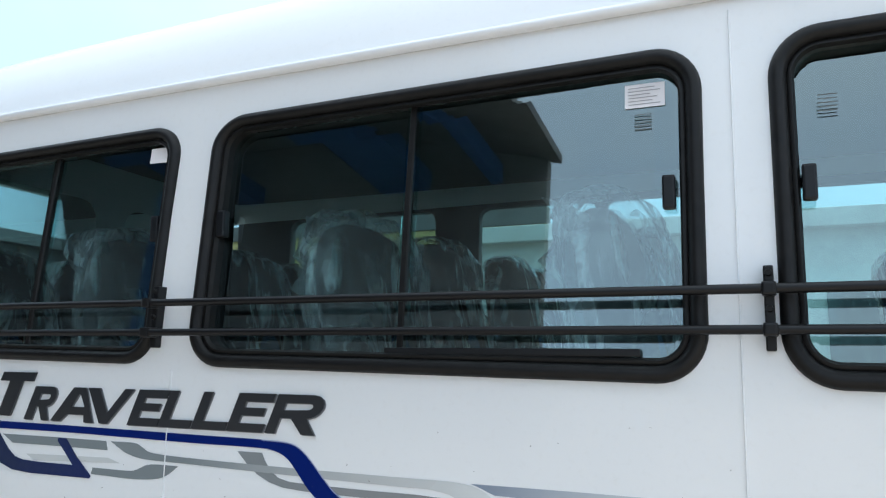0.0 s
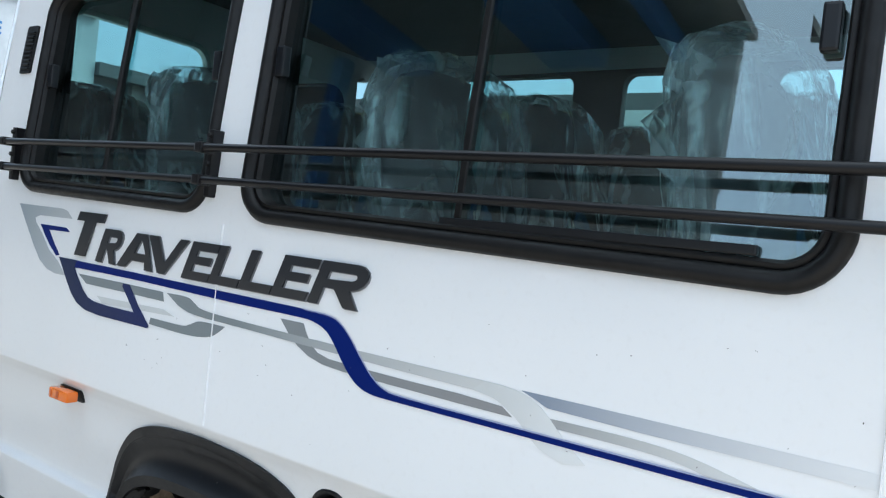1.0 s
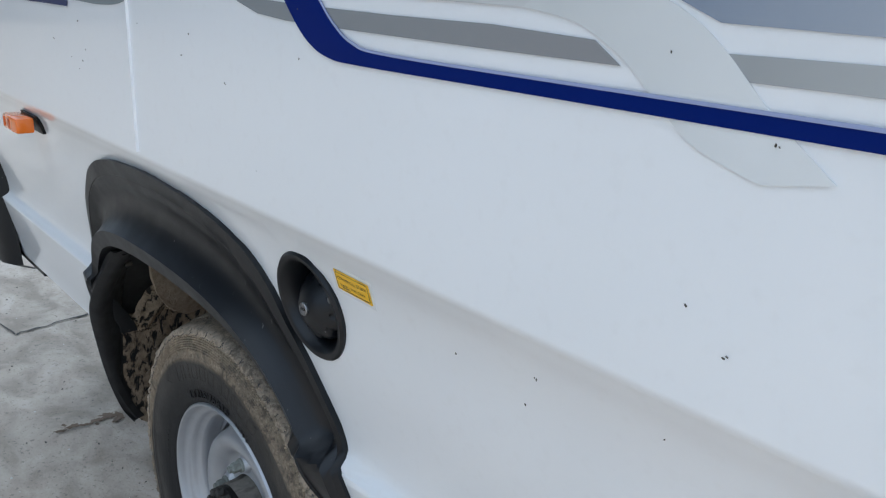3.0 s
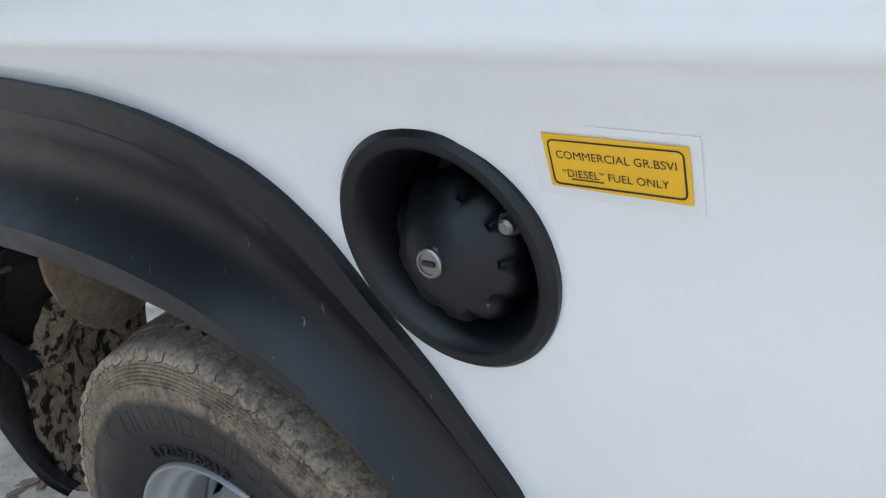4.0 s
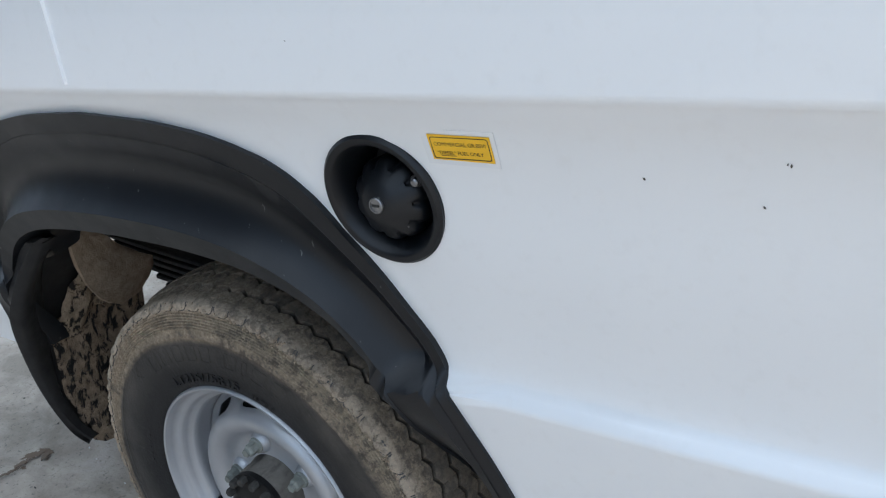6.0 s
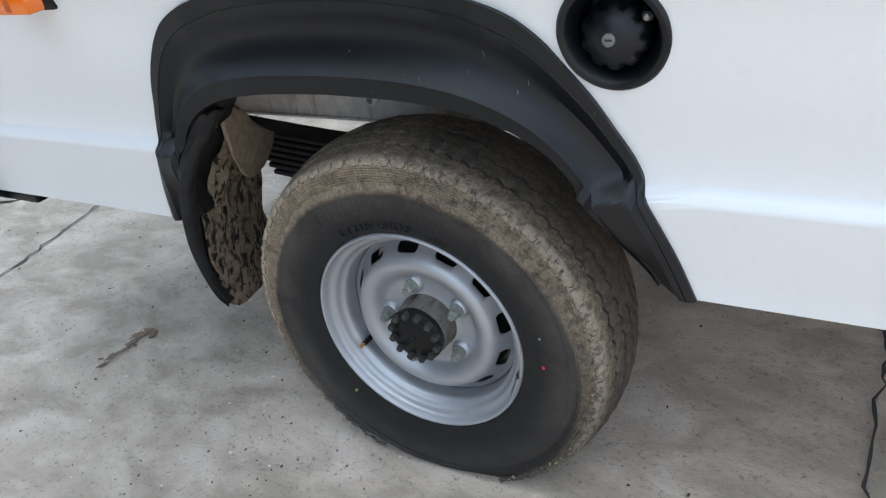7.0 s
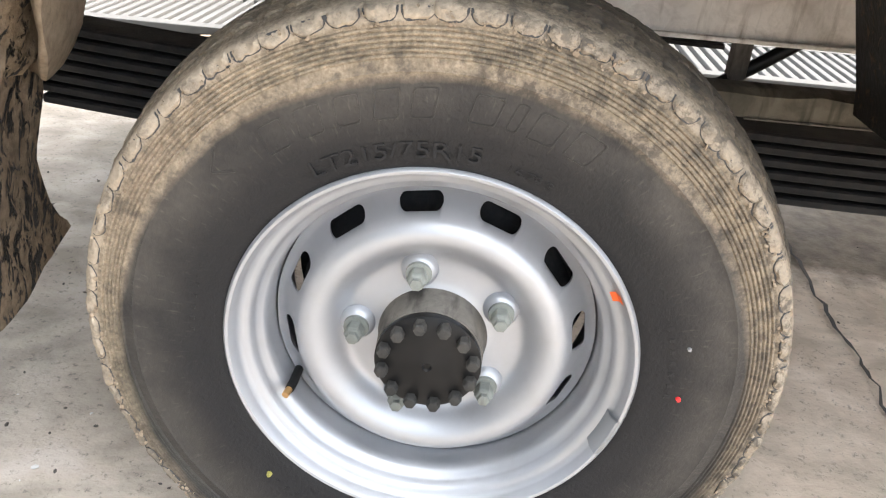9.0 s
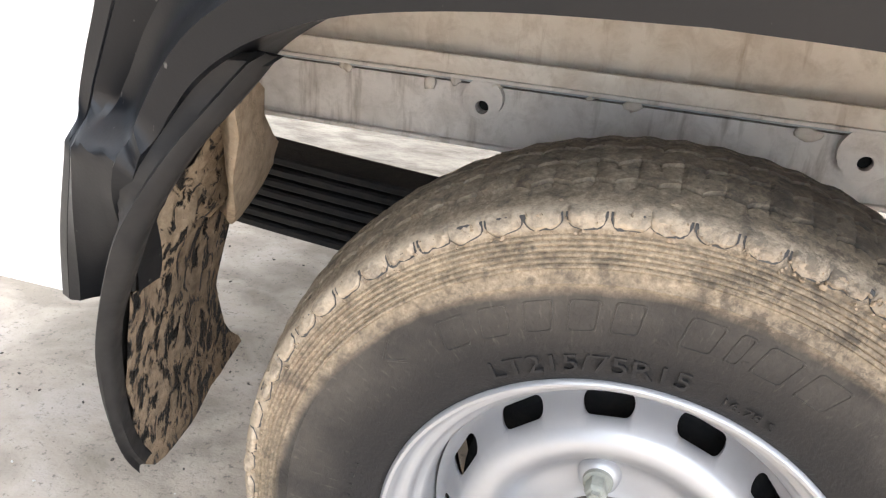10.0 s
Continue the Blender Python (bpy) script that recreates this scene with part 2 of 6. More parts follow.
def concrete_material():
    m = mat("concrete", (0.42, 0.40, 0.37), 0.85, spec=0.3)
    n = Nodes(m)
    big = n.ramp(n.noise(0.9, 5, 0.55), (0.32, (0.375, 0.318, 0.262)), (0.68, (0.48, 0.414, 0.345)))
    mid = n.ramp(n.noise(7, 6, 0.65), (0.35, 0.0), (0.7, 0.55))
    col = n.mix(mid, big, (0.53, 0.48, 0.41))
    swirl = n.noise(5.0, 6, 0.60, src=n.scaled(1.0, 1.45, 1.0), distort=0.45)
    col = n.mix(n.ramp(swirl, (0.38, 0.72), (0.53, 0.0)), col, (0.27, 0.235, 0.19))
    col = n.mix(n.ramp(swirl, (0.54, 0.0), (0.66, 0.60)), col, (0.585, 0.53, 0.47))
    speck = n.ramp(n.noise(90, 4, 0.7), (0.32, 0.65), (0.43, 0.0))
    col = n.mix(speck, col, (0.13, 0.12, 0.105))
    patch = n.ramp(n.noise(2.6, 4, 0.6, distort=0.8), (0.64, 0.0), (0.76, 0.25))
    col = n.mix(patch, col, (0.16, 0.135, 0.11))
    # brightness graded into the colour: greyer rearwards, paler and warmer by the wheel
    px, py, _ = n.xyz()
    bright_grade = n.ramp(n.math("ADD", n.math("MULTIPLY", px, 0.7), n.math("MULTIPLY", n.noise(1.6, 5, 0.6), 0.9)), (0.05, 0.0), (0.80, 1.0))
    col = n.mix(1.0, col, n.mix(bright_grade, (0.89, 0.89, 0.89), (1.42, 1.365, 1.325)), "MULTIPLY")
    # brown soil under the body, darkened to paint in the shade there
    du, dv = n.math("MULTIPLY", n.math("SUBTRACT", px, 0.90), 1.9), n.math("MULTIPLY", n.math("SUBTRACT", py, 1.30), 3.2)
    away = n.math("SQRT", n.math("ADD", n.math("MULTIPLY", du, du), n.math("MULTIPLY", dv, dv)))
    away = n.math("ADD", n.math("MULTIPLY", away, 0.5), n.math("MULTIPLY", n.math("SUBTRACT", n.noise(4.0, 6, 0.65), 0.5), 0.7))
    soil_shade = n.ramp(n.noise(22, 5, 0.65), (0.35, (0.085, 0.068, 0.050)), (0.65, (0.18, 0.148, 0.112)))
    col = n.mix(n.ramp(away, (0.40, 0.92), (0.56, 0.0)), col, soil_shade)
    # dirty silt-grey strip by the drain and beyond, darkened against the strong light there
    far = n.ramp(n.math("MULTIPLY", n.math("ADD", n.xyz()[1], n.math("MULTIPLY", n.noise(1.4, 5, 0.6), 0.5)), 0.4), (0.74, 0.0), (0.86, 1.0))
    dim_silt = n.ramp(n.noise(6, 6, 0.7, src=n.scaled(1.0, 2.0, 1.0)), (0.36, (0.040, 0.036, 0.030)), (0.62, (0.125, 0.117, 0.102)))
    col = n.mix(n.math("MULTIPLY", far, 0.93), col, dim_silt)
    n.set("Base Color", col)
    n.set("Roughness", n.ramp(n.noise(5, 4), (0.3, 0.72), (0.7, 0.93)))
    ridge = n.noise(13, 5, 0.6, src=n.scaled(1.0, 1.5, 1.0), distort=0.25)
    n.bump(n.math("ADD", n.math("MULTIPLY", ridge, 1.0), n.math("MULTIPLY", n.noise(120, 4), 0.3)), 0.46, 0.013)
    return m


def glass_material(name, tint, gloss=1.0, ior=1.52):
    m = bpy.data.materials.new(name)
    m.use_nodes = True
    t = m.node_tree
    t.nodes.remove(t.nodes["Principled BSDF"])
    tr, gl, mx = t.nodes.new("ShaderNodeBsdfTransparent"), t.nodes.new("ShaderNodeBsdfGlossy"), t.nodes.new("ShaderNodeMixShader")
    fr = t.nodes.new("ShaderNodeFresnel")
    fr.inputs["IOR"].default_value = ior
    tr.inputs[0].default_value = (*tint, 1)
    gl.inputs[0].default_value = (gloss * 0.88, gloss, gloss * 0.97, 1)
    gl.inputs["Roughness"].default_value = 0.015
    t.links.new(fr.outputs[0], mx.inputs[0])
    t.links.new(tr.outputs[0], mx.inputs[1])
    t.links.new(gl.outputs[0], mx.inputs[2])
    t.links.new(mx.outputs[0], t.nodes["Material Output"].inputs[0])
    return m


def film_material(name, milky):
    """Clear polythene: see-through, with milky folds that hang in soft upright streaks and catch the light."""
    m = mat(name, (0.90, 0.93, 0.93), 0.14, spec=1.0)
    n = Nodes(m)
    tr, mx = n.t.nodes.new("ShaderNodeBsdfTransparent"), n.t.nodes.new("ShaderNodeMixShader")
    tr.inputs[0].default_value = (0.95, 0.97, 0.97, 1)
    fold = n.noise(7.0, 3, 0.5, src=n.scaled(1.9, 1.9, 0.55), distort=1.1)
    patch = n.noise(6.0, 3, 0.55, distort=0.6)
    n.bump(n.math("ADD", fold, n.math("MULTIPLY", patch, 0.8)), 1.0, 0.05)
    bunch = n.ramp(n.math("SUBTRACT", n.math("ADD", n.world_z(), n.math("MULTIPLY", patch, 0.24)), 1.0), (0.78, 0.0), (0.90, 1.0))
    bunch = n.math("MULTIPLY", bunch, n.ramp(n.noise(8.0, 2, 0.5, distort=1.2), (0.50, 0.0), (0.56, 1.0)))
    clear = n.ramp(fold, (0.38, 0.08 + milky * 0.25), (0.50, 0.22 + milky * 0.40), (0.58, 0.75 + milky * 0.2), (0.66, 0.28 + milky * 0.5))
    n.link(n.math("MULTIPLY", clear, n.math("ADD", n.ramp(patch, (0.35, 0.45 + 0.5 * milky), (0.60, 1.4)), bunch), clamp=True), mx.inputs[0])
    n.link(tr.outputs[0], mx.inputs[1])
    n.link(n.bsdf.outputs[0], mx.inputs[2])
    n.link(mx.outputs[0], n.t.nodes["Material Output"].inputs[0])
    return m


def fabric_material(name, a, b):
    m = mat(name, a, 0.9, spec=0.2)
    n = Nodes(m)
    n.set("Base Color", n.ramp(n.noise(35, 4, 0.6), (0.35, a), (0.7, b)))
    n.bump(n.noise(350, 2), 0.3, 0.002)
    return m


def plain_wall_material(name, lo, hi, rough=0.85):
    m = mat(name, hi, rough, spec=0.3)
    n = Nodes(m)
    n.set("Base Color", n.ramp(n.noise(1.7, 5, 0.6), (0.3, lo), (0.7, hi)))
    n.bump(n.noise(18, 4), 0.2, 0.01)
    return m


def fade_material(name, a, b, x0, x1, rough=0.35):
    """Printed vinyl whose tone runs from a to b along the vehicle."""
    m = mat(name, a, rough, spec=0.2)
    n = Nodes(m)
    x = n.xyz()[0]
    f = n.math("DIVIDE", n.math("SUBTRACT", x, x0), x1 - x0, clamp=True)
    n.set("Base Color", n.mix(n.math("MULTIPLY", n.noise(80, 3), 0.03), n.mix(f, a, b), (0.5, 0.5, 0.5)))
    return m


WHITE = paint_material()
PLASTIC = black_plastic_material()
SEAL = rubber_material("seal_rubber", 0.007, 0.42)
BAR = mat("black_enamel", (0.006, 0.006, 0.007), 0.32, spec=0.28)
TYRE = tyre_material()
FLAP = rubber_material("flap_rubber", 0.017, 0.5)
MUD = mud_material("caked_mud", (0.16, 0.12, 0.085), (0.34, 0.265, 0.185), (0.012, 0.012, 0.012), 0.475, (1.0, 1.0, 0.42))
CAKE = mud_material("mud_cake_crust", (0.19, 0.145, 0.10), (0.38, 0.30, 0.21), (0.016, 0.015, 0.014), 0.45, (1.0, 1.0, 0.6))
LUMP = mud_material("mud_lump_crust", (0.24, 0.185, 0.13), (0.42, 0.335, 0.245), (0.06, 0.05, 0.04), 0.30)
LINER = mud_material("muddy_liner", (0.10, 0.08, 0.06), (0.20, 0.16, 0.12), (0.014, 0.014, 0.014), 0.60)
SILVER = silver_material()
HUBBLACK = rubber_material("greasy_iron", 0.007, 0.40)
IRON = dusty_metal_material("dusty_iron", (0.075, 0.066, 0.055), (0.17, 0.155, 0.135), (0.03, 0.027, 0.024), 0.50)
HUBBOLT = dusty_metal_material("dusty_bolt_steel", (0.020, 0.020, 0.019), (0.060, 0.056, 0.050), (0.015, 0.014, 0.013), 0.55)
NUT = dusty_metal_material("zinc_nut", (0.14, 0.15, 0.135), (0.25, 0.26, 0.235), (0.06, 0.055, 0.05), 0.6)
BRASS = mat("brass", (0.55, 0.33, 0.14), 0.4, metal=0.8)
LEAD = mat("lead_weight", (0.30, 0.31, 0.32), 0.5, metal=0.6)
ORANGE = mat("orange_paint", (0.85, 0.13, 0.02), 0.5)
RED = mat("red_paint", (0.70, 0.03, 0.03), 0.5)
YELLOWMARK = mat("yellow_mark", (0.26, 0.24, 0.06), 0.6)
ARCH = dusty_metal_material("dusty_arch_paint", (0.60, 0.53, 0.45), (0.78, 0.72, 0.64), (0.31, 0.22, 0.14), 0.61)
RAIL = dusty_metal_material("dusty_white_rail", (0.60, 0.55, 0.50), (0.78, 0.73, 0.67), (0.27, 0.22, 0.17), 0.55)
OLIVE = dusty_metal_material("dusty_olive_beam", (0.07, 0.063, 0.048), (0.17, 0.152, 0.118), (0.03, 0.027, 0.02), 0.50)
GALV = dusty_metal_material("galvanised_seam", (0.33, 0.37, 0.38), (0.47, 0.50, 0.50), (0.33, 0.28, 0.22), 0.55)
SPRING = dusty_metal_material("black_spring_steel", (0.005, 0.0055, 0.0065), (0.016, 0.0165, 0.018), (0.06, 0.052, 0.042), 0.72)
PADGAP = rubber_material("dark_groove", 0.055, 0.9)
CONCRETE = concrete_material()
STAINM = plain_wall_material("dried_spill", (0.10, 0.07, 0.045), (0.20, 0.15, 0.11))
CRACK = mat("crack_dirt", (0.07, 0.065, 0.06), 0.95)
GRIT = mat("grit", (0.08, 0.07, 0.06), 0.9)
PALEGRIT = mat("pale_grit", (0.62, 0.61, 0.58), 0.9)
GLASS = glass_material("tinted_glass", (0.60, 0.84, 0.85), ior=2.9)
GLASS_FAR = glass_material("tinted_glass_far", (0.78, 0.89, 0.88))
FILM = film_material("clear_film", 0.0)
MILKY = film_material("bunched_film", 1.0)
SEATBLUE = fabric_material("blue_seat_cloth", (0.012, 0.048, 0.125), (0.03, 0.105, 0.23))
SEATGREY = fabric_material("grey_seat_cloth", (0.016, 0.018, 0.021), (0.035, 0.038, 0.042))
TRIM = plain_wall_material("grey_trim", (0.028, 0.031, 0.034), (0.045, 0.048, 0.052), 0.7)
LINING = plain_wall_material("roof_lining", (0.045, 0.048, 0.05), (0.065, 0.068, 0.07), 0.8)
PAPER = mat("paper", (0.80, 0.78, 0.80), 0.7)
ETCH = mat("etched_grey", (0.13, 0.155, 0.155), 0.7)
INK = mat("ink", (0.36, 0.36, 0.37), 0.7)
AMBER = mat("amber_lens", (0.75, 0.16, 0.005), 0.2, coat=0.6)
AMBERDARK = mat("amber_ribs", (0.45, 0.08, 0.004), 0.35)
YELLOW = mat("yellow_label", (0.80, 0.47, 0.01), 0.45)
BLACKINK = mat("black_print", (0.012, 0.012, 0.012), 0.5)
LOCKSTEEL = mat("worn_lock_steel", (0.24, 0.24, 0.245), 0.36, metal=0.9)
CLEARTAPE = mat("clear_tape", (0.77, 0.78, 0.79), 0.24, coat=0.5)
BLUE = mat("blue_vinyl", (0.001, 0.011, 0.125), 0.38, spec=0.10)
BLUEDARK = fade_material("navy_vinyl", (0.005, 0.016, 0.060), (0.001, 0.011, 0.125), -0.6, 0.2)
BLUEEDGE = mat("pale_blue_edge", (0.30, 0.34, 0.52), 0.35)
GREYDARK = fade_material("dark_grey_vinyl", (0.19, 0.215, 0.225), (0.25, 0.25, 0.255), 0.0, 0.8)
GREYMID = fade_material("grey_vinyl", (0.20, 0.225, 0.235), (0.55, 0.56, 0.555), 0.1, 0.78)
GREYPALE = fade_material("pale_grey_vinyl", (0.56, 0.575, 0.57), (0.70, 0.71, 0.705), 0.78, 0.93)
# sheen put into the colour as a fade to white towards the front
SLATE = fade_material("slate_vinyl", (0.21, 0.25, 0.32), (0.72, 0.73, 0.735), 0.86, 1.36)
GREYR = fade_material("grey_vinyl_tail", (0.33, 0.34, 0.34), (0.62, 0.63, 0.62), 0.92, 1.2)
GREYC = fade_material("steel_grey_vinyl", (0.27, 0.31, 0.335), (0.42, 0.44, 0.45), -0.9, -0.6)
EMBLEM = mat("emblem_black", (0.016, 0.018, 0.022), 0.30, spec=0.5, coat=0.5, coat_rough=0.08)
EMBLEMEDGE = mat("emblem_edge", (0.16, 0.165, 0.175), 0.4)
SHEDDARK = plain_wall_material("dark_sheeting", (0.085, 0.092, 0.10), (0.13, 0.137, 0.145))
SHEDBLUE = plain_wall_material("blue_steel", (0.012, 0.045, 0.14), (0.020, 0.065, 0.19))
FASCIA = plain_wall_material("blue_fascia", (0.03, 0.12, 0.30), (0.05, 0.17, 0.38))
SIGNPALE = plain_wall_material("grey_cladding", (0.40, 0.44, 0.47), (0.50, 0.54, 0.57))
WHITEWALL = plain_wall_material("limewashed_wall", (0.62, 0.61, 0.57), (0.78, 0.77, 0.73))
YELLOWWALL = plain_wall_material("ochre_wall", (0.50, 0.38, 0.14), (0.62, 0.49, 0.20))
HILL = plain_wall_material("dry_hill", (0.10, 0.12, 0.09), (0.20, 0.19, 0.14))
GRATE = plain_wall_material("pale_concrete", (0.115, 0.11, 0.103), (0.16, 0.155, 0.147))
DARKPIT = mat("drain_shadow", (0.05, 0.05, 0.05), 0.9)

# ---------------------------------------------------------------- mesh tools
from mathutils.geometry import delaunay_2d_cdt


def part(name, bm, material, parent=None, label="", smooth=None):
    """Links a bmesh as one mesh object under a thing or a part."""
    me = bpy.data.meshes.new(name)
    bm.normal_update()
    bm.to_mesh(me)
    bm.free()
    for m in material if isinstance(material, (list, tuple)) else [material]:
        me.materials.append(m)
    if smooth is not None:
        me.shade_smooth()
        me.set_sharp_from_angle(angle=radians(smooth))
    ob = new(name, me)
    ob.parent = parent
    if label:
        tagged(ob, label)
    return ob


def thing(name, label, category, group="", at=(0, 0, 0)):
    ob = new(name)
    ob.empty_display_size = 0.05
    ob.location = at
    return tagged(ob, label, category, group)


def add_box(bm, lo, hi, bevel=0.0, m=None):
    made = bmesh.ops.create_cube(bm, size=1.0)["verts"]
    for v in made:
        v.co = Vector([(a + b) / 2 + c * (b - a) for a, b, c in zip(lo, hi, v.co)])
    if bevel:
        made = bmesh.ops.bevel(bm, geom=list({e for v in made for e in v.link_edges}), offset=bevel, segments=2, affect="EDGES", profile=0.6)["verts"]
    if m is not None:
        bmesh.ops.transform(bm, matrix=m, verts=made)
    return made


def box_bm(lo, hi, bevel=0.0):
    bm = bmesh.new()
    add_box(bm, lo, hi, bevel)
    return bm


def add_lathe(bm, profile, steps=64, centre=(0, 0, 0), axis="y", closed=False, wobble=None):
    """Turns (radius, height) pairs round an axis through centre."""
    rings = []
    for r, h in profile:
        ring = []
        for k in range(steps):
            a = 2 * math.pi * k / steps
            rr, hh = (r, h) if wobble is None else wobble(a, r, h)
            c, s = rr * math.cos(a), rr * math.sin(a)
            p = {"y": (c, hh, s), "x": (hh, c, s), "z": (c, s, hh)}[axis]
            ring.append(bm.verts.new(Vector(centre) + Vector(p)))
        rings.append(ring)
    pairs = list(zip(rings, rings[1:])) + ([(rings[-1], rings[0])] if closed else [])
    for a, b in pairs:
        for k in range(steps):
            bm.faces.new((a[k], a[(k + 1) % steps], b[(k + 1) % steps], b[k]))
    return rings


def lathe_bm(profile, steps=64, centre=(0, 0, 0), axis="y", cap=False, closed=False):
    bm = bmesh.new()
    rings = add_lathe(bm, profile, steps, centre, axis, closed)
    if cap:
        for ring in (rings[0], rings[-1]):
            bm.faces.new(ring)
    bmesh.ops.recalc_face_normals(bm, faces=bm.faces)
    return bm


def loft_bm(rows, closed_u=False, closed_v=False):
    """A skin over rows of points."""
    bm = bmesh.new()
    vs = [[bm.verts.new(p) for p in row] for row in rows]
    rr = list(zip(vs, vs[1:])) + ([(vs[-1], vs[0])] if closed_v else [])
    for a, b in rr:
        n = len(a)
        for k in range(n if closed_u else n - 1):
            bm.faces.new((a[k], a[(k + 1) % n], b[(k + 1) % n], b[k]))
    bmesh.ops.recalc_face_normals(bm, faces=bm.faces)
    return bm


def spline(points, steps=8, closed=False):
    """A smooth curve through a few points."""
    pts = [Vector(p) for p in points]
    n, out = len(pts), []
    for i in range(n if closed else n - 1):
        p0 = pts[(i - 1) % n] if closed or i else pts[0]
        p1, p2 = pts[i], pts[(i + 1) % n]
        p3 = pts[(i + 2) % n] if closed or i + 2 < n else pts[-1]
        for k in range(steps):
            t = k / steps
            out.append(0.5 * (2 * p1 + (p2 - p0) * t + (2 * p0 - 5 * p1 + 4 * p2 - p3) * t * t + (3 * p1 - 3 * p2 + p3 - p0) * t**3))
    return out if closed else out + [pts[-1]]


def tube_bm(path, radius, sides=12, caps=True):
    bm = bmesh.new()
    path = [Vector(p) for p in path]
    rings, up = [], Vector((0.123, 0.31, 0.94))
    for i, p in enumerate(path):
        d = (path[min(i + 1, len(path) - 1)] - path[max(i - 1, 0)]).normalized()
        a = d.cross(up).normalized()
        b = d.cross(a)
        rings.append([bm.verts.new(p + radius * (math.cos(2 * math.pi * k / sides) * a + math.sin(2 * math.pi * k / sides) * b)) for k in range(sides)])
    for r, s in zip(rings, rings[1:]):
        for k in range(sides):
            bm.faces.new((r[k], r[(k + 1) % sides], s[(k + 1) % sides], s[k]))
    if caps:
        bm.faces.new(rings[0]), bm.faces.new(rings[-1])
    bmesh.ops.recalc_face_normals(bm, faces=bm.faces)
    return bm


def inside(p, loop):
    hit = False
    for (x0, z0), (x1, z1) in zip(loop, loop[1:] + loop[:1]):
        if (z0 > p[1]) != (z1 > p[1]) and p[0] < (x1 - x0) * (p[1] - z0) / (z1 - z0) + x0:
            hit = not hit
    return hit


def fill2d(loops, extra=()):
    """Triangles of the region inside an odd number of loops, with extra points in it."""
    loops = [[(float(p[0]), float(p[1])) for p in lp] for lp in loops]
    vs, es = [], []
    for lp in loops:
        k = len(vs)
        vs += lp
        es += [(k + i, k + (i + 1) % len(lp)) for i in range(len(lp))]
    vs = vs + [tuple(p) for p in extra]
    out = delaunay_2d_cdt([Vector(v) for v in vs], es, [], 0, 1e-6)
    pts, tris = [tuple(v) for v in out[0]], []
    for f in out[2]:
        c = [sum(pts[i][k] for i in f) / len(f) for k in (0, 1)]
        if sum(inside(c, lp) for lp in loops) % 2:
            tris.append(tuple(f))
    return pts, tris


def plate_bm(loops, place, thick, extra=()):
    """A flat plate of some thickness: place(u, v, d) lays a point into space, d from the face inwards."""
    pts, tris = fill2d(loops, extra)
    bm = bmesh.new()
    front = [bm.verts.new(place(u, v, 0.0)) for u, v in pts]
    back = [bm.verts.new(place(u, v, thick)) for u, v in pts]
    count = {}
    for f in tris:
        bm.faces.new([front[i] for i in f])
        bm.faces.new([back[i] for i in reversed(f)])
        for a, b in zip(f, f[1:] + f[:1]):
            count[(a, b)] = True
    for a, b in count:
        if (b, a) not in count:
            bm.faces.new((front[b], front[a], back[a], back[b]))
    loose = [v for v in bm.verts if not v.link_faces]
    bmesh.ops.delete(bm, geom=loose, context="VERTS")
    return bm


def round_rect(x0, z0, x1, z1, r, n=7):
    out = []
    for cx, cz, a0 in ((x1 - r, z0 + r, -90), (x1 - r, z1 - r, 0), (x0 + r, z1 - r, 90), (x0 + r, z0 + r, 180)):
        out += [(cx + r * math.cos(radians(a0 + 90 * k / n)), cz + r * math.sin(radians(a0 + 90 * k / n))) for k in range(n + 1)]
    return out


def text_bm(words, size, extrude=0.0, offset=0.0):
    """Lettering in the built-in font as a bmesh, lying in x and z, facing -y."""
    cu = bpy.data.curves.new("letters", "FONT")
    cu.body, cu.size, cu.extrude, cu.offset, cu.resolution_u = words, size, extrude, offset, 3
    cu.align_x = "CENTER"
    ob = bpy.data.objects.new("letters", cu)
    me = bpy.data.meshes.new_from_object(ob)
    bm = bmesh.new()
    bm.from_mesh(me)
    bmesh.ops.transform(bm, matrix=pose(0, 0, 0, 90, 0, 0), verts=bm.verts)
    bpy.data.objects.remove(ob)
    bpy.data.curves.remove(cu)
    bpy.data.meshes.remove(me)
    return bm


def ease(t):
    t = min(max(t, 0.0), 1.0)
    return t * t * (3 - 2 * t)


def interp(table, z):
    for (z0, v0), (z1, v1) in zip(table, table[1:]):
        if z <= z1:
            return v0 + (v1 - v0) * max(z - z0, 0) / (z1 - z0)
    return table[-1][1]

# ---------------------------------------------------------------- the minibus: body
# x runs forward along the side, y into the vehicle, z up. The near flank stands at y = 0.
REAR, FRONT, WIDTH = -1.14, 3.60, 1.90
FLANK = [(0.545, 0.089), (0.60, 0.0775), (0.68, 0.0610), (0.700, 0.0571), (0.7080, 0.0554), (0.7095, 0.0561), (0.7160, 0.0640), (0.7215, 0.0689), (0.7280, 0.0710), (0.7400, 0.0708), (0.760, 0.0685), (0.80, 0.0600), (0.88, 0.0420), (0.92, 0.0365),
         (0.955, 0.0297), (0.988, 0.0200), (0.996, 0.0166), (1.005, 0.0119), (1.014, 0.0067), (1.0200, 0.0044), (1.0215, 0.0036), (1.0225, 0.0008), (1.0245, 0.0001), (1.030, 0.0), (1.46, 0.0), (1.55, 0.003),
         (1.70, 0.012), (1.90, 0.030), (2.10, 0.052), (2.20, 0.064), (2.315, 0.072)]


def flank(z):
    return interp(FLANK, z)


minibus = thing("minibus", "white minibus with black window seals and blue side stripes", "minibus")

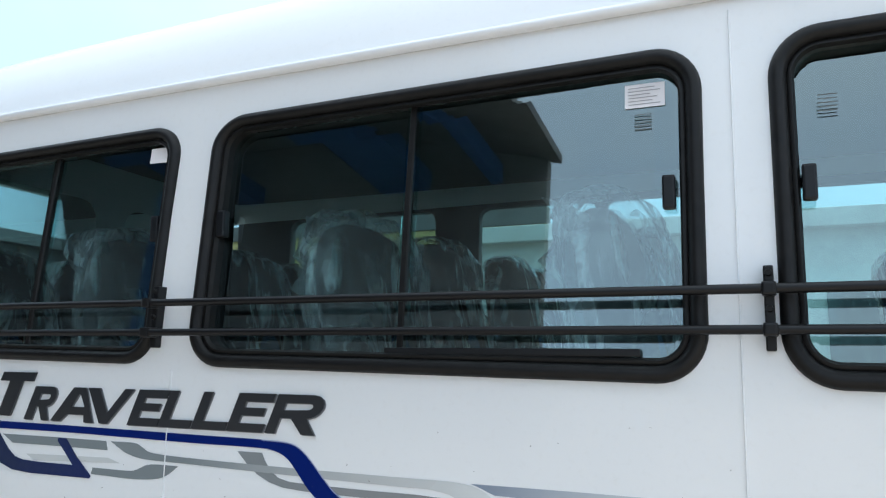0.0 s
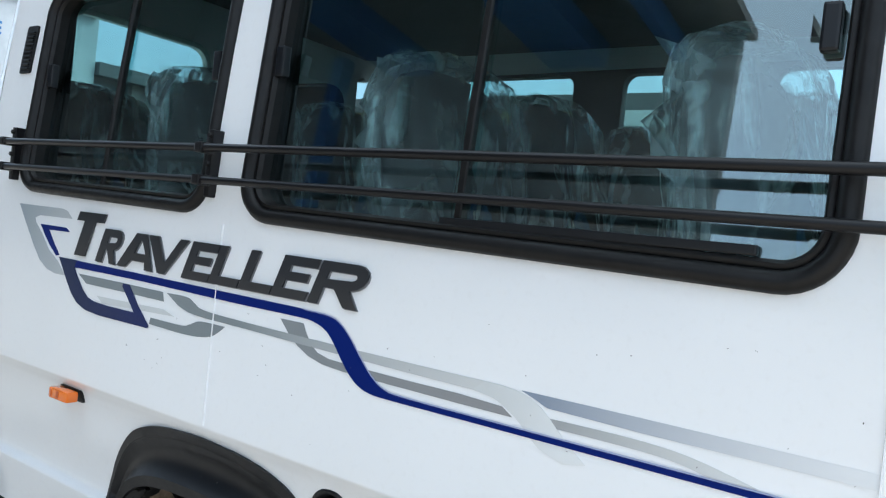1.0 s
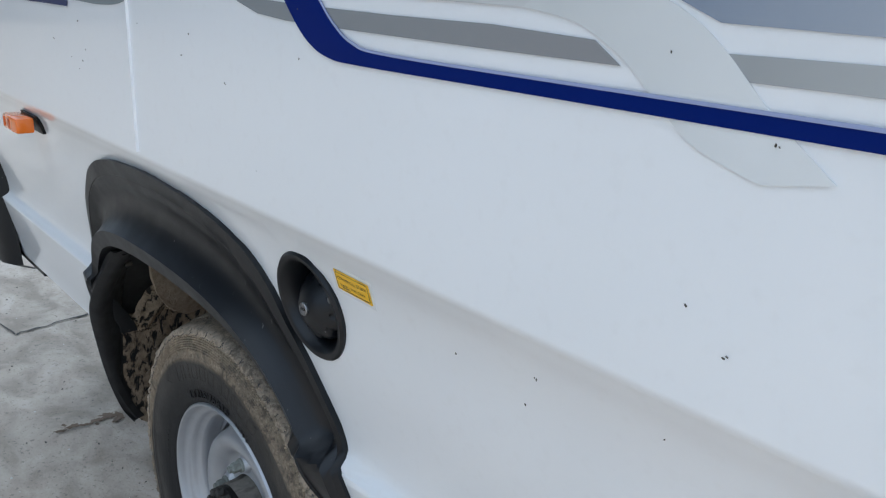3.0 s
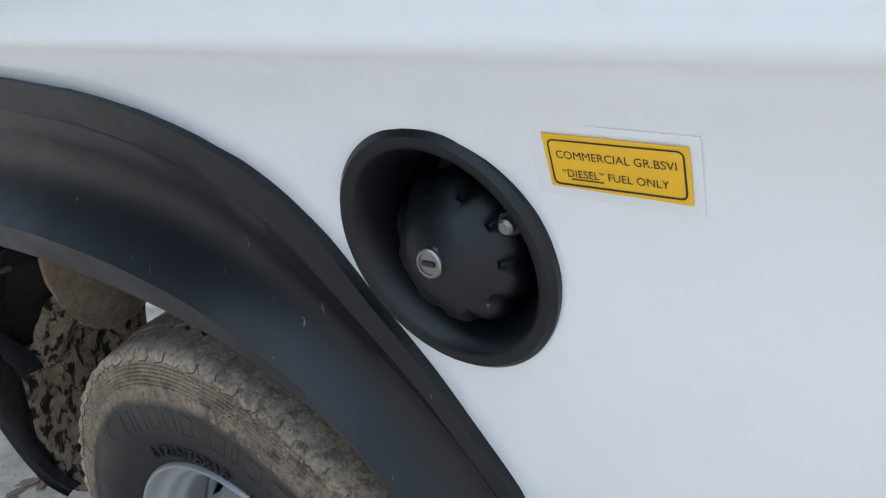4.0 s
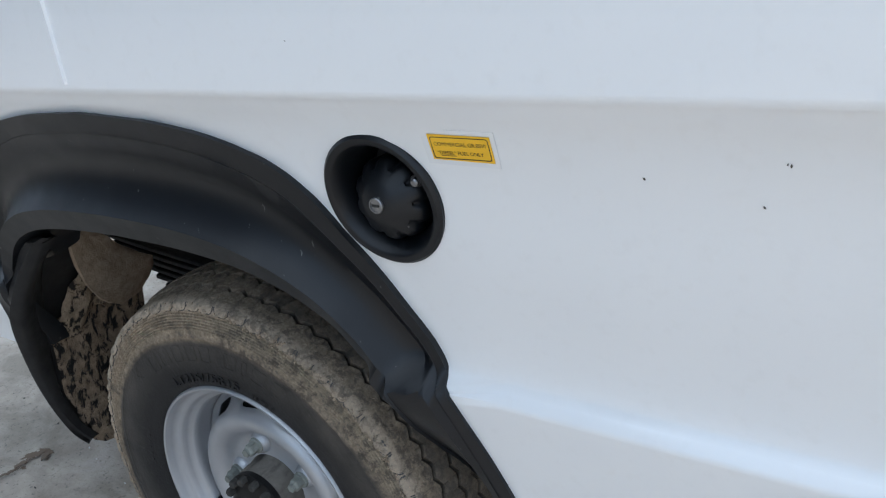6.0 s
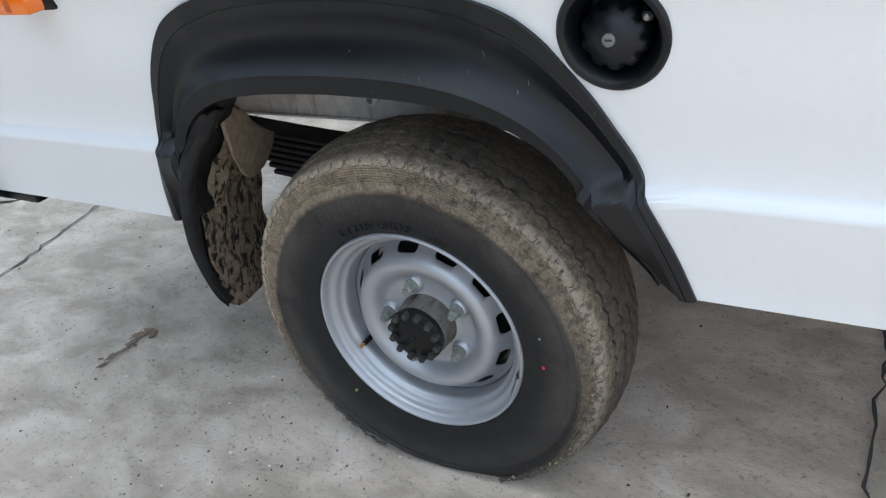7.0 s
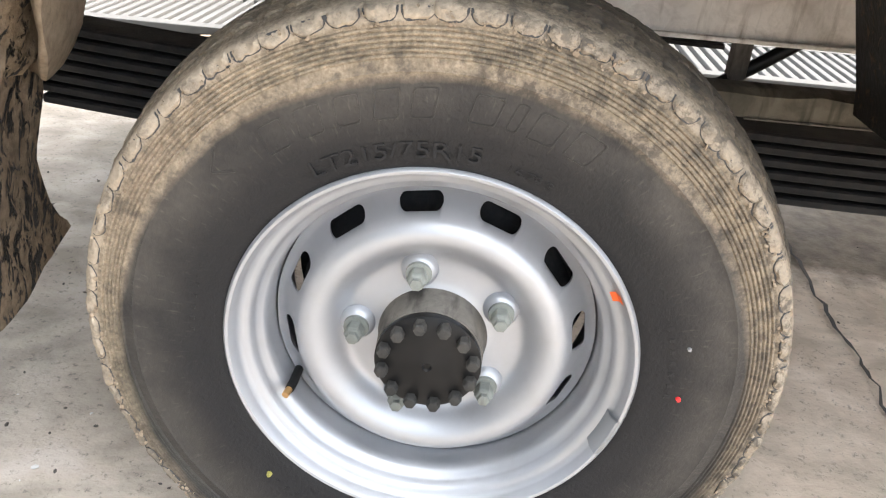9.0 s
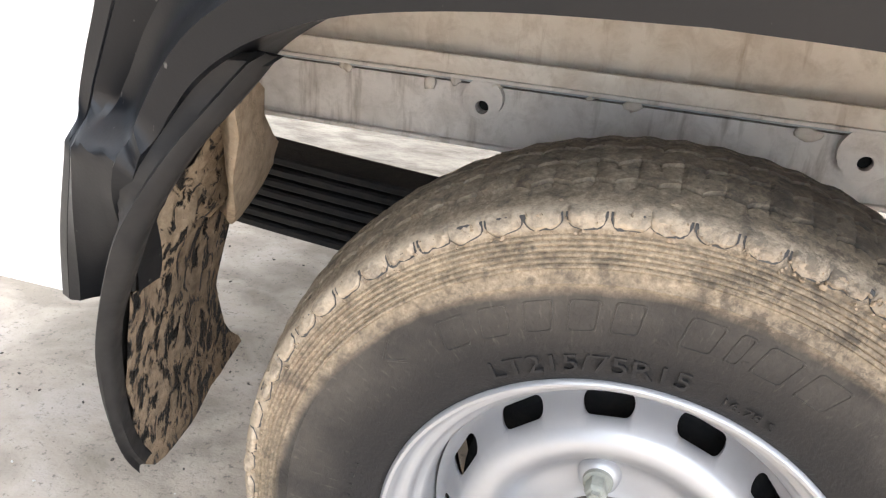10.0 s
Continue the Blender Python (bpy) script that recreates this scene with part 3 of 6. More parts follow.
ARCH_X = 0.018
OUTER = [(0.545, 0.498), (0.62, 0.474), (0.706, 0.439), (0.736, 0.432), (0.765, 0.420), (0.80, 0.401), (0.84, 0.379), (0.88, 0.351), (0.92, 0.318), (0.95, 0.278), (0.975, 0.212), (0.991, 0.118), (0.998, 0.0)]
BAND = [(0.545, 0.470), (0.62, 0.446), (0.673, 0.428), (0.700, 0.418), (0.736, 0.404), (0.765, 0.386), (0.795, 0.366), (0.826, 0.340), (0.858, 0.308), (0.888, 0.266), (0.914, 0.204), (0.932, 0.112), (0.938, 0.0)]
LIP = [(0.545, 0.440), (0.62, 0.410), (0.66, 0.396), (0.690, 0.385), (0.720, 0.372), (0.745, 0.358), (0.770, 0.341), (0.795, 0.320), (0.818, 0.293), (0.840, 0.254), (0.860, 0.197), (0.873, 0.110), (0.877, 0.0)]
INNER = [(0.545, 0.436), (0.62, 0.402), (0.65, 0.388), (0.672, 0.378), (0.698, 0.363), (0.720, 0.350), (0.742, 0.334), (0.764, 0.315), (0.785, 0.288), (0.804, 0.252), (0.822, 0.195), (0.833, 0.108), (0.837, 0.0)]


def rail(table, steps=6):
    """An arch as (x, z) points from its left foot over the top to its right foot."""
    half = spline([(h, z, 0) for z, h in table], steps)
    right = [(ARCH_X + p.x, p.y) for p in half]
    left = [(ARCH_X - p.x, p.y) for p in half]
    return left + right[-2::-1]


WINDOWS = [(-0.915, -0.030), (0.088, 1.320), (1.452, 2.70)]
WIN_Z0, WIN_Z1, WIN_R = 1.503, 2.175, 0.095


def win_z(u, v):
    """The window line spreads slightly towards the front."""
    t = (v - WIN_Z0) / (WIN_Z1 - WIN_Z0)
    low, top = 1.515 - 0.0155 * u, 2.164 + 0.018 * u
    return low + t * (top - low)


# near flank: one sheet with window, wheel and filler openings
mid_arch = [((a[0] + b[0]) / 2, (a[1] + b[1]) / 2) for a, b in zip(rail(OUTER, 3), rail(BAND, 3))]
mid_arch[0], mid_arch[-1] = (mid_arch[0][0], 0.545), (mid_arch[-1][0], 0.545)
outline = [(REAR, 0.545)] + mid_arch + [(FRONT, 0.545), (FRONT, 2.310), (REAR, 2.262)]
holes = [[(u, win_z(u, v)) for u, v in round_rect(x0 + 0.022, WIN_Z0 + 0.022, x1 - 0.022, WIN_Z1 - 0.022, WIN_R - 0.02, 6)] for x0, x1 in WINDOWS]
BOWL_X, BOWL_Z, BOWL_R = 0.4265, 0.9210, 0.0675
holes.append([(BOWL_X + 0.060 * math.cos(k * math.pi / 12), BOWL_Z + 0.060 * math.sin(k * math.pi / 12)) for k in range(24)])
rows_z = sorted({z for z, _ in FLANK} | {0.65, 0.84, 0.92, 1.1, 1.2, 1.3, 1.4, 1.6, 1.8, 2.0, 2.15})
grid = [(REAR + 0.004 + (FRONT - REAR - 0.008) * k / 60, z + 1e-4) for z in rows_z[1:-1] for k in range(61)]
region = [outline] + holes
grid = [p for p in grid if sum(inside(p, lp) for lp in region) % 2]
side = part("side_panel", plate_bm(region, lambda u, v, d: (u, flank(v) + d, v), 0.022, grid), WHITE, minibus, "glossy white side panel with two pressed creases", smooth=35)
normals = []
for v in side.data.vertices:
    dz = 0.006
    slope = (flank(v.co.z + dz) - flank(v.co.z - dz)) / (2 * dz)
    nv = Vector((0, -1, slope)).normalized()
    normals.append(nv if v.co.y < flank(v.co.z) + 0.01 else -nv)
loops = []
for poly in side.data.polygons:
    for li in poly.loop_indices:
        nv = normals[side.data.loops[li].vertex_index]
        loops.append(nv if poly.normal.dot(nv) > 0.5 else poly.normal.copy())
side.data.normals_split_custom_set(loops)

# rounded rear corner, rear wall, front closing wall
cornr = 0.10
rows = []
for z, y in FLANK:
    rows.append([(REAR - cornr * math.sin(a), y + cornr * (1 - math.cos(a)), z) for a in [radians(k * 11.25) for k in range(9)]])
part("rear_corner", loft_bm(rows), WHITE, minibus, smooth=40)
REARX = REAR - cornr
rw = [[(0.16, 0.55), (WIDTH - 0.16, 0.55), (WIDTH - 0.16, 2.28), (0.16, 2.28)], round_rect(0.26, 1.52, 0.84, 2.17, 0.07, 5), round_rect(1.02, 1.52, 1.64, 2.17, 0.07, 5)]
part("rear_panel", plate_bm(rw, lambda u, v, d: (REARX + d, u, v), 0.03), WHITE, minibus)
part("front_panel", box_bm((FRONT, 0.06, 0.55), (FRONT + 0.05, WIDTH - 0.06, 2.35), 0.02), WHITE, minibus)
for y0, y1 in ((0.27, 0.83), (1.03, 1.63)):
    rg = part("rear_glass", plate_bm([round_rect(y0 - 0.02, 1.50, y1 + 0.02, 2.19, 0.08, 5)], lambda u, v, d: (REARX + 0.034 + d, u, v), 0.004), GLASS_FAR, minibus)
    rg.visible_shadow = False

# far flank with its own row of windows
FARZ0, FARZ1 = 1.52, 2.262
far_windows = [(-0.90, -0.060), (0.165, 0.728), (0.765, 1.32), (1.46, 2.70)]
fl = [[(REARX, 0.55), (FRONT, 0.55), (FRONT, 2.40), (REARX, 2.40)]] + [round_rect(a, FARZ0, b, FARZ1, 0.05, 5) for a, b in far_windows]
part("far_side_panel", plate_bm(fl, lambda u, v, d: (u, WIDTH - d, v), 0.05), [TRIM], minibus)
for a, b in far_windows:
    fg = part("far_window_glass", box_bm((a - 0.02, WIDTH - 0.028, FARZ0 - 0.02), (b + 0.02, WIDTH - 0.024, FARZ1 + 0.02)), GLASS_FAR, minibus)
    fg.visible_shadow = False

# roof: raised white cap with a drip moulding along the flank
ROOF = [(0.070, 2.276), (0.082, 2.31), (0.105, 2.38), (0.140, 2.46), (0.190, 2.535), (0.260, 2.590), (0.360, 2.622), (0.55, 2.645), (0.95, 2.655)]
sect = spline([(y, z, 0) for y, z in ROOF], 4)
sect = [(p.x, p.y) for p in sect] + [(WIDTH - p.x, p.y) for p in reversed(sect[:-1])]
rows = []
for x, drop, inset in ((-1.275, 0.26, 0.02), (-1.262, 0.17, 0.01), (-1.235, 0.105, 0.004), (-1.19, 0.062, 0.0), (-1.12, 0.036, 0.0), (-1.0, 0.022, 0.0), (-0.7, 0.012, 0.0), (0.2, 0.0, 0.0), (1.2, 0.0, 0.0), (2.4, 0.0, 0.0), (FRONT, 0.01, 0.0)):
    rows.append([(x, y + inset, 0.010 * x + max(2.268, z - drop * ease((z - 2.276) / 0.25))) for y, z in sect])
part("roof", loft_bm(rows), WHITE, minibus, "raised white roof cap with a rounded rear end", smooth=50)
part("roof_rear", plate_bm([[(p[1], p[2]) for p in rows[0]]], lambda u, v, d: (-1.275 + d, u, v), 0.03), WHITE, minibus)
path = [(-1.262, 0.16), (-1.252, 0.115), (-1.215, 0.078), (-1.14, 0.063)] + [(x, 0.061) for x in (-0.8, 0.0, 1.2, 2.4, FRONT)]
path = [(x, y, 2.279 + 0.010 * x) for x, y in path]
part("drip_moulding", tube_bm(path, 0.0135, 10), WHITE, minibus, "raised white gutter moulding", smooth=60)
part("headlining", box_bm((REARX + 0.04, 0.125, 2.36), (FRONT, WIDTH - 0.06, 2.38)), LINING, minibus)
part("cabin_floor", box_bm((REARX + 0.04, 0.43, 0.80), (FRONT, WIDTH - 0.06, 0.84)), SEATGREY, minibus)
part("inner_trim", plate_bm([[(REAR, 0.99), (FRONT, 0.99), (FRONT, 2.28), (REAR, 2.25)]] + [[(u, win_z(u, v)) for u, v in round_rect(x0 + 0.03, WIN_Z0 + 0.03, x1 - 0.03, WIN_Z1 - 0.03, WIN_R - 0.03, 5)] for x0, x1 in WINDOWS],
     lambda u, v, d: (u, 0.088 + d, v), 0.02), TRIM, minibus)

# body seams: thin beads of white sealer over panel joints
for x, z0, z1 in ((0.034, 1.032, 1.498), (1.380, 1.032, 2.255)):
    part("panel_seam", loft_bm([[(x + dx, flank(z0 + (z1 - z0) * k / 12) - dy, z0 + (z1 - z0) * k / 12) for dx, dy in ((-0.0016, -0.001), (-0.0008, 0.0036), (0.0008, 0.0036), (0.0016, -0.001))] for k in range(13)]), WHITE, minibus)

# rear pillar vent
vent = part("pillar_vent", plate_bm([round_rect(-1.035, 1.885, -0.972, 2.035, 0.008, 3)], lambda u, v, d: (u, flank(v) - 0.006 + d, v), 0.010), SEAL, minibus, "black slatted air vent")
for k in range(10):
    z = 1.900 + k * 0.0125
    part("slat", box_bm((-1.026, flank(z) - 0.011, z - 0.003), (-0.981, flank(z) - 0.005, z + 0.003), 0.0015), PLASTIC, vent)

# black rear bumper wrapping the corner
rows = []
for x, y in ((-1.050, 0.075), (-1.065, 0.055), (-1.10, 0.038), (-1.16, 0.034), (-1.25, 0.06), (-1.31, 0.16), (-1.32, 0.6)):
    rows.append([(x, y + 0.05, 0.50), (x, y + 0.005, 0.52), (x, y, 0.60), (x, y + 0.004, 0.80), (x, y + 0.012, 0.865), (x, y + 0.05, 0.875)])
part("rear_bumper", loft_bm(rows), PLASTIC, minibus, "black plastic rear bumper corner", smooth=35)


part("bumper_stay", box_bm((-1.22, 0.10, 0.515), (-0.94, 0.16, 0.538), 0.006), PLASTIC, minibus)


# ---------------------------------------------------------------- near windows
def single_sheet(ob):
    """Drops the rear face of a pane, so that light crosses one tinted surface."""
    bm = bmesh.new()
    bm.from_mesh(ob.data)
    far = [f for f in bm.faces if f.normal.y > 0.5]
    bmesh.ops.delete(bm, geom=far, context="FACES_ONLY")
    bm.to_mesh(ob.data)
    bm.free()


def window(x0, x1, split, latches):
    w = part("window", plate_bm([round_rect(x0 + 0.016, WIN_Z0 + 0.016, x1 - 0.016, WIN_Z1 - 0.016, WIN_R - 0.016, 8), round_rect(x0 + 0.040, WIN_Z0 + 0.040, x1 - 0.040, WIN_Z1 - 0.040, WIN_R - 0.036, 8)],
             lambda u, v, d: (u, flank(v) + 0.004 + d, win_z(u, v)), 0.045), SEAL, minibus, "sliding window in a thick black rubber surround", smooth=35)
    # bulging rubber surround
    rows = []
    for off, lift in ((-0.004, -0.002), (-0.003, 0.008), (0.003, 0.016), (0.012, 0.020), (0.021, 0.017), (0.028, 0.009), (0.030, 0.001), (0.034, 0.004), (0.039, 0.004), (0.044, -0.006)):
        loop = round_rect(x0 + off, WIN_Z0 + off, x1 - off, WIN_Z1 - off, max(WIN_R - off, 0.03), 9)
        rows.append([(u, flank(win_z(u, v)) - lift, win_z(u, v)) for u, v in loop])
    part("rubber_seal", loft_bm(rows, closed_u=True), SEAL, w, smooth=50)
    gi = 0.040
    lo, hi = x0 + gi, x1 - gi

    def pane(a, b, deep):
        ra = WIN_R - gi
        box = round_rect(lo, WIN_Z0 + gi, hi, WIN_Z1 - gi, ra, 6)
        loop = [(min(max(u, a), b), v) for u, v in box]
        clean = [p for i, p in enumerate(loop) if (p[0] - loop[i - 1][0]) ** 2 + (p[1] - loop[i - 1][1]) ** 2 > 1e-9]
        g = part("glass_pane", plate_bm([clean], lambda u, v, d: (u, flank(win_z(u, v)) + deep + d, win_z(u, v)), 0.004), GLASS, w)
        g.visible_shadow = False
        single_sheet(g)

    pane(lo, split + 0.015, 0.034)
    pane(split - 0.015, hi, 0.020)
    z0, z1 = win_z(split, WIN_Z0 + 0.034), win_z(split, WIN_Z1 - 0.034)
    part("mullion", loft_bm([[(split + dx, flank(z0 + (z1 - z0) * k / 8) + dy, z0 + (z1 - z0) * k / 8) for dx, dy in ((-0.008, 0.034), (-0.008, 0.020), (-0.006, 0.017), (0.006, 0.017), (0.008, 0.020), (0.008, 0.034))] for k in range(9)], closed_u=True), SEAL, w)
    # lower runner of the sliding pane
    part("runner", box_bm((split - 0.03, flank(1.56) + 0.002, WIN_Z0 + 0.040), (x1 - 0.125, flank(1.56) + 0.018, WIN_Z0 + 0.056), 0.003), PLASTIC, w)
    for lx in latches:
        part("latch", box_bm((lx - 0.013, flank(1.87) - 0.004, 1.838), (lx + 0.013, flank(1.87) + 0.020, 1.908), 0.005), PLASTIC, w)
    return w


win_rear = window(-0.915, -0.030, -0.515, (-0.853, -0.080))
win_mid = window(0.088, 1.320, 0.662, (0.140, 1.255))
win_front = window(1.452, 2.70, 2.07, (1.512, 2.64))
sticker = part("paper_label", plate_bm([[(1.165, 2.068), (1.248, 2.068), (1.248, 2.122), (1.165, 2.122)]], lambda u, v, d: (u, flank(v) + 0.0185 + d, v), 0.0008), PAPER, win_mid, "white printed paper label on the glass")
for k in range(6):
    part("print_line", box_bm((1.173, flank(2.1) + 0.0150, 2.075 + k * 0.0072), (1.173 + (0.066, 0.05, 0.06, 0.045, 0.066, 0.055)[k], flank(2.1) + 0.0156, 2.0768 + k * 0.0072)), INK, sticker)
part("paper_label", plate_bm([[(-0.152, 2.068), (-0.092, 2.068), (-0.092, 2.112), (-0.152, 2.112)]], lambda u, v, d: (u, flank(v) + 0.0185 + d, v), 0.0008), PAPER, win_rear, "small white paper label on the glass")
for x in (1.185, 1.535):
    for k in range(5):
        part("etched_mark", box_bm((x, flank(2.04) + 0.0175, 2.018 + k * 0.008), (x + 0.035, flank(2.04) + 0.0182, 2.020 + k * 0.008)), ETCH, win_mid if x < 1.3 else win_front)

# ---------------------------------------------------------------- window guard: two rods on bolted brackets
guard = part("window_guard", tube_bm([(-0.965, -0.040, 1.667), (3.2, -0.040, 1.667)], 0.0095, 14), BAR, minibus, "pair of black steel guard rods across the windows", smooth=50)
part("rod", tube_bm([(-0.965, -0.040, 1.593), (3.2, -0.040, 1.593)], 0.0090, 14), BAR, guard, smooth=50)
for bx in (-0.945, -0.018, 1.432, 2.75):
    bk = part("bracket", box_bm((bx - 0.009, -0.018, 1.555), (bx + 0.009, 0.016, 1.712), 0.003), BAR, guard)
    for z in (1.667, 1.593):
        part("clamp", box_bm((bx - 0.013, -0.053, z - 0.0125), (bx + 0.013, -0.012, z + 0.0125), 0.005), BAR, bk)
    for z in (1.698, 1.632):
        part("bolt", lathe_bm([(0.0, -0.025), (0.006, -0.025), (0.0075, -0.022), (0.0075, -0.016)], 6, (bx, 0, z)), SEAL, bk)

# ---------------------------------------------------------------- amber side marker
mk = part("side_marker_lamp", plate_bm([round_rect(-0.604, 0.966, -0.500, 1.002, 0.006, 3)], lambda u, v, d: (u, flank(v) - 0.006 + d, v), 0.008), SEAL, minibus, "amber side marker lamp on a black base")
lens = part("lens", box_bm((-0.600, -0.026, 0.969), (-0.506, 0.008, 0.999), 0.006), AMBER, mk, "amber plastic lens", smooth=40)
part("rib", box_bm((-0.560, -0.0275, 0.974), (-0.546, -0.024, 0.994), 0.002), AMBERDARK, mk)
part("rib", box_bm((-0.590, -0.0275, 0.974), (-0.583, -0.024, 0.994), 0.002), AMBERDARK, mk)

# ---------------------------------------------------------------- fuel filler: black bowl with a lockable cap
by = flank(BOWL_Z)
tilt = Matrix.Translation((BOWL_X, by, BOWL_Z)) @ pose(0, 0, 0, 11, 0, 0)


def tilted(bm):
    bmesh.ops.transform(bm, matrix=tilt, verts=bm.verts)
    return bm


bowl = part("filler_bowl", tilted(lathe_bm([(BOWL_R, 0.002), (BOWL_R, -0.004), (BOWL_R - 0.003, -0.007), (BOWL_R - 0.0085, -0.0065), (BOWL_R - 0.0105, -0.0045), (BOWL_R - 0.0145, 0.004), (BOWL_R - 0.0185, 0.014), (BOWL_R - 0.0215, 0.030), (BOWL_R - 0.026, 0.048), (0.0, 0.050)], 72)),
            PLASTIC, minibus, "round black plastic fuel filler bowl", smooth=40)
for v in bowl.data.vertices:
    v.co.x, v.co.z = BOWL_X + (v.co.x - BOWL_X) * 0.972, BOWL_Z + (v.co.z - BOWL_Z) * 1.012


cap_tilt = Matrix.Translation((BOWL_X, by, BOWL_Z)) @ pose(0, 0, 0, -2, 0, 0)


def upright(bm):
    bmesh.ops.transform(bm, matrix=cap_tilt, verts=bm.verts)
    return bm


def lobes(a, r, h):
    k = 0.5 + 0.5 * math.cos(10 * a)
    return (r * (1 - 0.10 * k**2.5) if r > 0.0335 else r), h


bm = bmesh.new()
CAPO = (-0.002, 0.004, -0.003)
add_lathe(bm, [(0.0, -0.013), (0.008, -0.013), (0.011, -0.012), (0.017, -0.0105), (0.022, -0.0075), (0.0265, -0.0040), (0.0310, -0.0010), (0.0345, 0.0015), (0.0380, 0.0045), (0.0403, 0.0080), (0.0412, 0.0120), (0.0415, 0.018), (0.0415, 0.034), (0.032, 0.046)], 160, CAPO, wobble=lobes)
bmesh.ops.recalc_face_normals(bm, faces=bm.faces)
cap = part("fuel_cap", upright(bm), PLASTIC, bowl, "black lobed fuel cap", smooth=35)
part("lock_barrel", upright(lathe_bm([(0.0, -0.0150), (0.0056, -0.0150), (0.0058, -0.0160), (0.0070, -0.0160), (0.0078, -0.0150), (0.0078, -0.010)], 28, CAPO)), LOCKSTEEL, bowl, "zinc key lock", smooth=30)
part("key_slot", upright(box_bm((-0.0058, -0.0122, -0.0041), (0.0018, -0.0108, -0.0019))), BLACKINK, bowl)
part("screw", tilted(lathe_bm([(0.0, 0.008), (0.0028, 0.008), (0.0042, 0.0095), (0.0042, 0.014)], 16, (0.0385, -0.008, 0.020))), LOCKSTEEL, bowl, smooth=30)
part("screw_boss", tilted(lathe_bm([(0.0, 0.012), (0.006, 0.0125), (0.0075, 0.018), (0.0075, 0.045)], 20, (0.0385, -0.008, 0.020))), PLASTIC, bowl, smooth=30)

# ---------------------------------------------------------------- yellow fuel label under clear tape
tape_y = flank(0.98)
LABEL_DX = 0.0015
tape = part("fuel_label", plate_bm([[(0.4880, 0.9632), (0.5575, 0.9620), (0.5580, 0.9950), (0.4876, 0.9960)]], lambda u, v, d: (u + LABEL_DX, flank(v) - 0.0005 + d, v), 0.0004), CLEARTAPE, minibus, "yellow fuel warning label under clear tape")


def on_label(u, v, d):
    return (u + LABEL_DX, flank(v) - 0.0022 + d, v)


part("yellow_field", plate_bm([[(0.4953, 0.9682), (0.5537, 0.9672), (0.5540, 0.9908), (0.4950, 0.9915)]], on_label, 0.0008), YELLOW, tape)
part("border", plate_bm([round_rect(0.4968, 0.9692, 0.5522, 0.9893, 0.0026, 4), round_rect(0.4975, 0.9699, 0.5515, 0.9886, 0.0020, 4)], lambda u, v, d: (u + LABEL_DX, flank(v) - 0.0026 + d, v), 0.0004), BLACKINK, tape)
for words, x, z, w in (("COMMERCIAL GR.BSVI", 0.5245, 0.9812, 0.0490), ("\u201cDIESEL\u201d FUEL ONLY", 0.5236, 0.9733, 0.0440)):
    bm = text_bm(words, 0.006, 0.0, 0.0)
    xs = [v.co.x for v in bm.verts]
    k, mid = w / (max(xs) - min(xs)), (max(xs) + min(xs)) / 2
    for v in bm.verts:
        zz = z + v.co.z * k
        v.co = Vector((x + LABEL_DX + (v.co.x - mid) * k, flank(zz) - 0.0027, zz))
    part("print", bm, BLACKINK, tape)
part("underline", box_bm((0.5050 + LABEL_DX, flank(0.9722) - 0.0027, 0.97205), (0.5190 + LABEL_DX, flank(0.9722) - 0.0023, 0.97245)), BLACKINK, tape)


# ---------------------------------------------------------------- vinyl stripes and raised lettering
def vinyl(name, loop, material, lift=0.0012, label="", holes2=()):
    return part(name, plate_bm([loop] + list(holes2), lambda u, v, d: (u, flank(v) - lift + d, v), 0.0009), material, minibus, label)


def ribbon(top, low, steps=6):
    t = [(p.x, p.y) for p in spline([(x, z, 0) for x, z in top], steps)]
    b = [(p.x, p.y) for p in spline([(x, z, 0) for x, z in low], steps)]
    return t + b[::-1]


Z0, Z1 = 1.204, 1.2165
blue_top = [(-0.640, 1.351), (-0.30, 1.349), (0.10, 1.345), (0.32, 1.343), (0.385, 1.341), (0.420, 1.332), (0.452, 1.308), (0.490, 1.268), (0.520, 1.240), (0.552, 1.223), (0.600, 1.2175), (0.80, Z1), (1.2, Z1), (1.8, Z1), (2.6, Z1)]
blue_low = [(-0.610, 1.331), (-0.30, 1.331), (0.10, 1.325), (0.30, 1.324), (0.352, 1.320), (0.388, 1.307), (0.415, 1.282), (0.448, 1.244), (0.480, 1.218), (0.515, 1.206), (0.570, 1.2035), (0.80, Z0), (1.2, Z0), (1.8, Z0), (2.6, Z0)]
vinyl("blue_stripe", ribbon(blue_top, blue_low), BLUE, 0.0020, "deep blue vinyl stripe stepping down along the flank")
edge_low = [(x, z - 0.0022) for x, z in blue_top[3:]]
vinyl("stripe_highlight", ribbon([(x, z + 0.0002) for x, z in blue_top[3:]], edge_low), BLUEEDGE, 0.0026, "thin pale edge of the blue stripe")
loop_out = [(-0.654, 1.3515), (-0.612, 1.300), (-0.578, 1.262), (-0.545, 1.238), (-0.500, 1.2235), (-0.430, 1.2185), (-0.213, 1.2185), (-0.209, 1.225), (-0.262, 1.270), (-0.306, 1.316), (-0.334, 1.316), (-0.336, 1.308), (-0.305, 1.278), (-0.276, 1.249), (-0.40, 1.249), (-0.462, 1.252), (-0.492, 1.259), (-0.520, 1.278), (-0.552, 1.310), (-0.570, 1.331), (-0.560, 1.3515)]
vinyl("navy_loop", loop_out, BLUEDARK, 0.0022, "navy vinyl loop at the tail of the stripe")
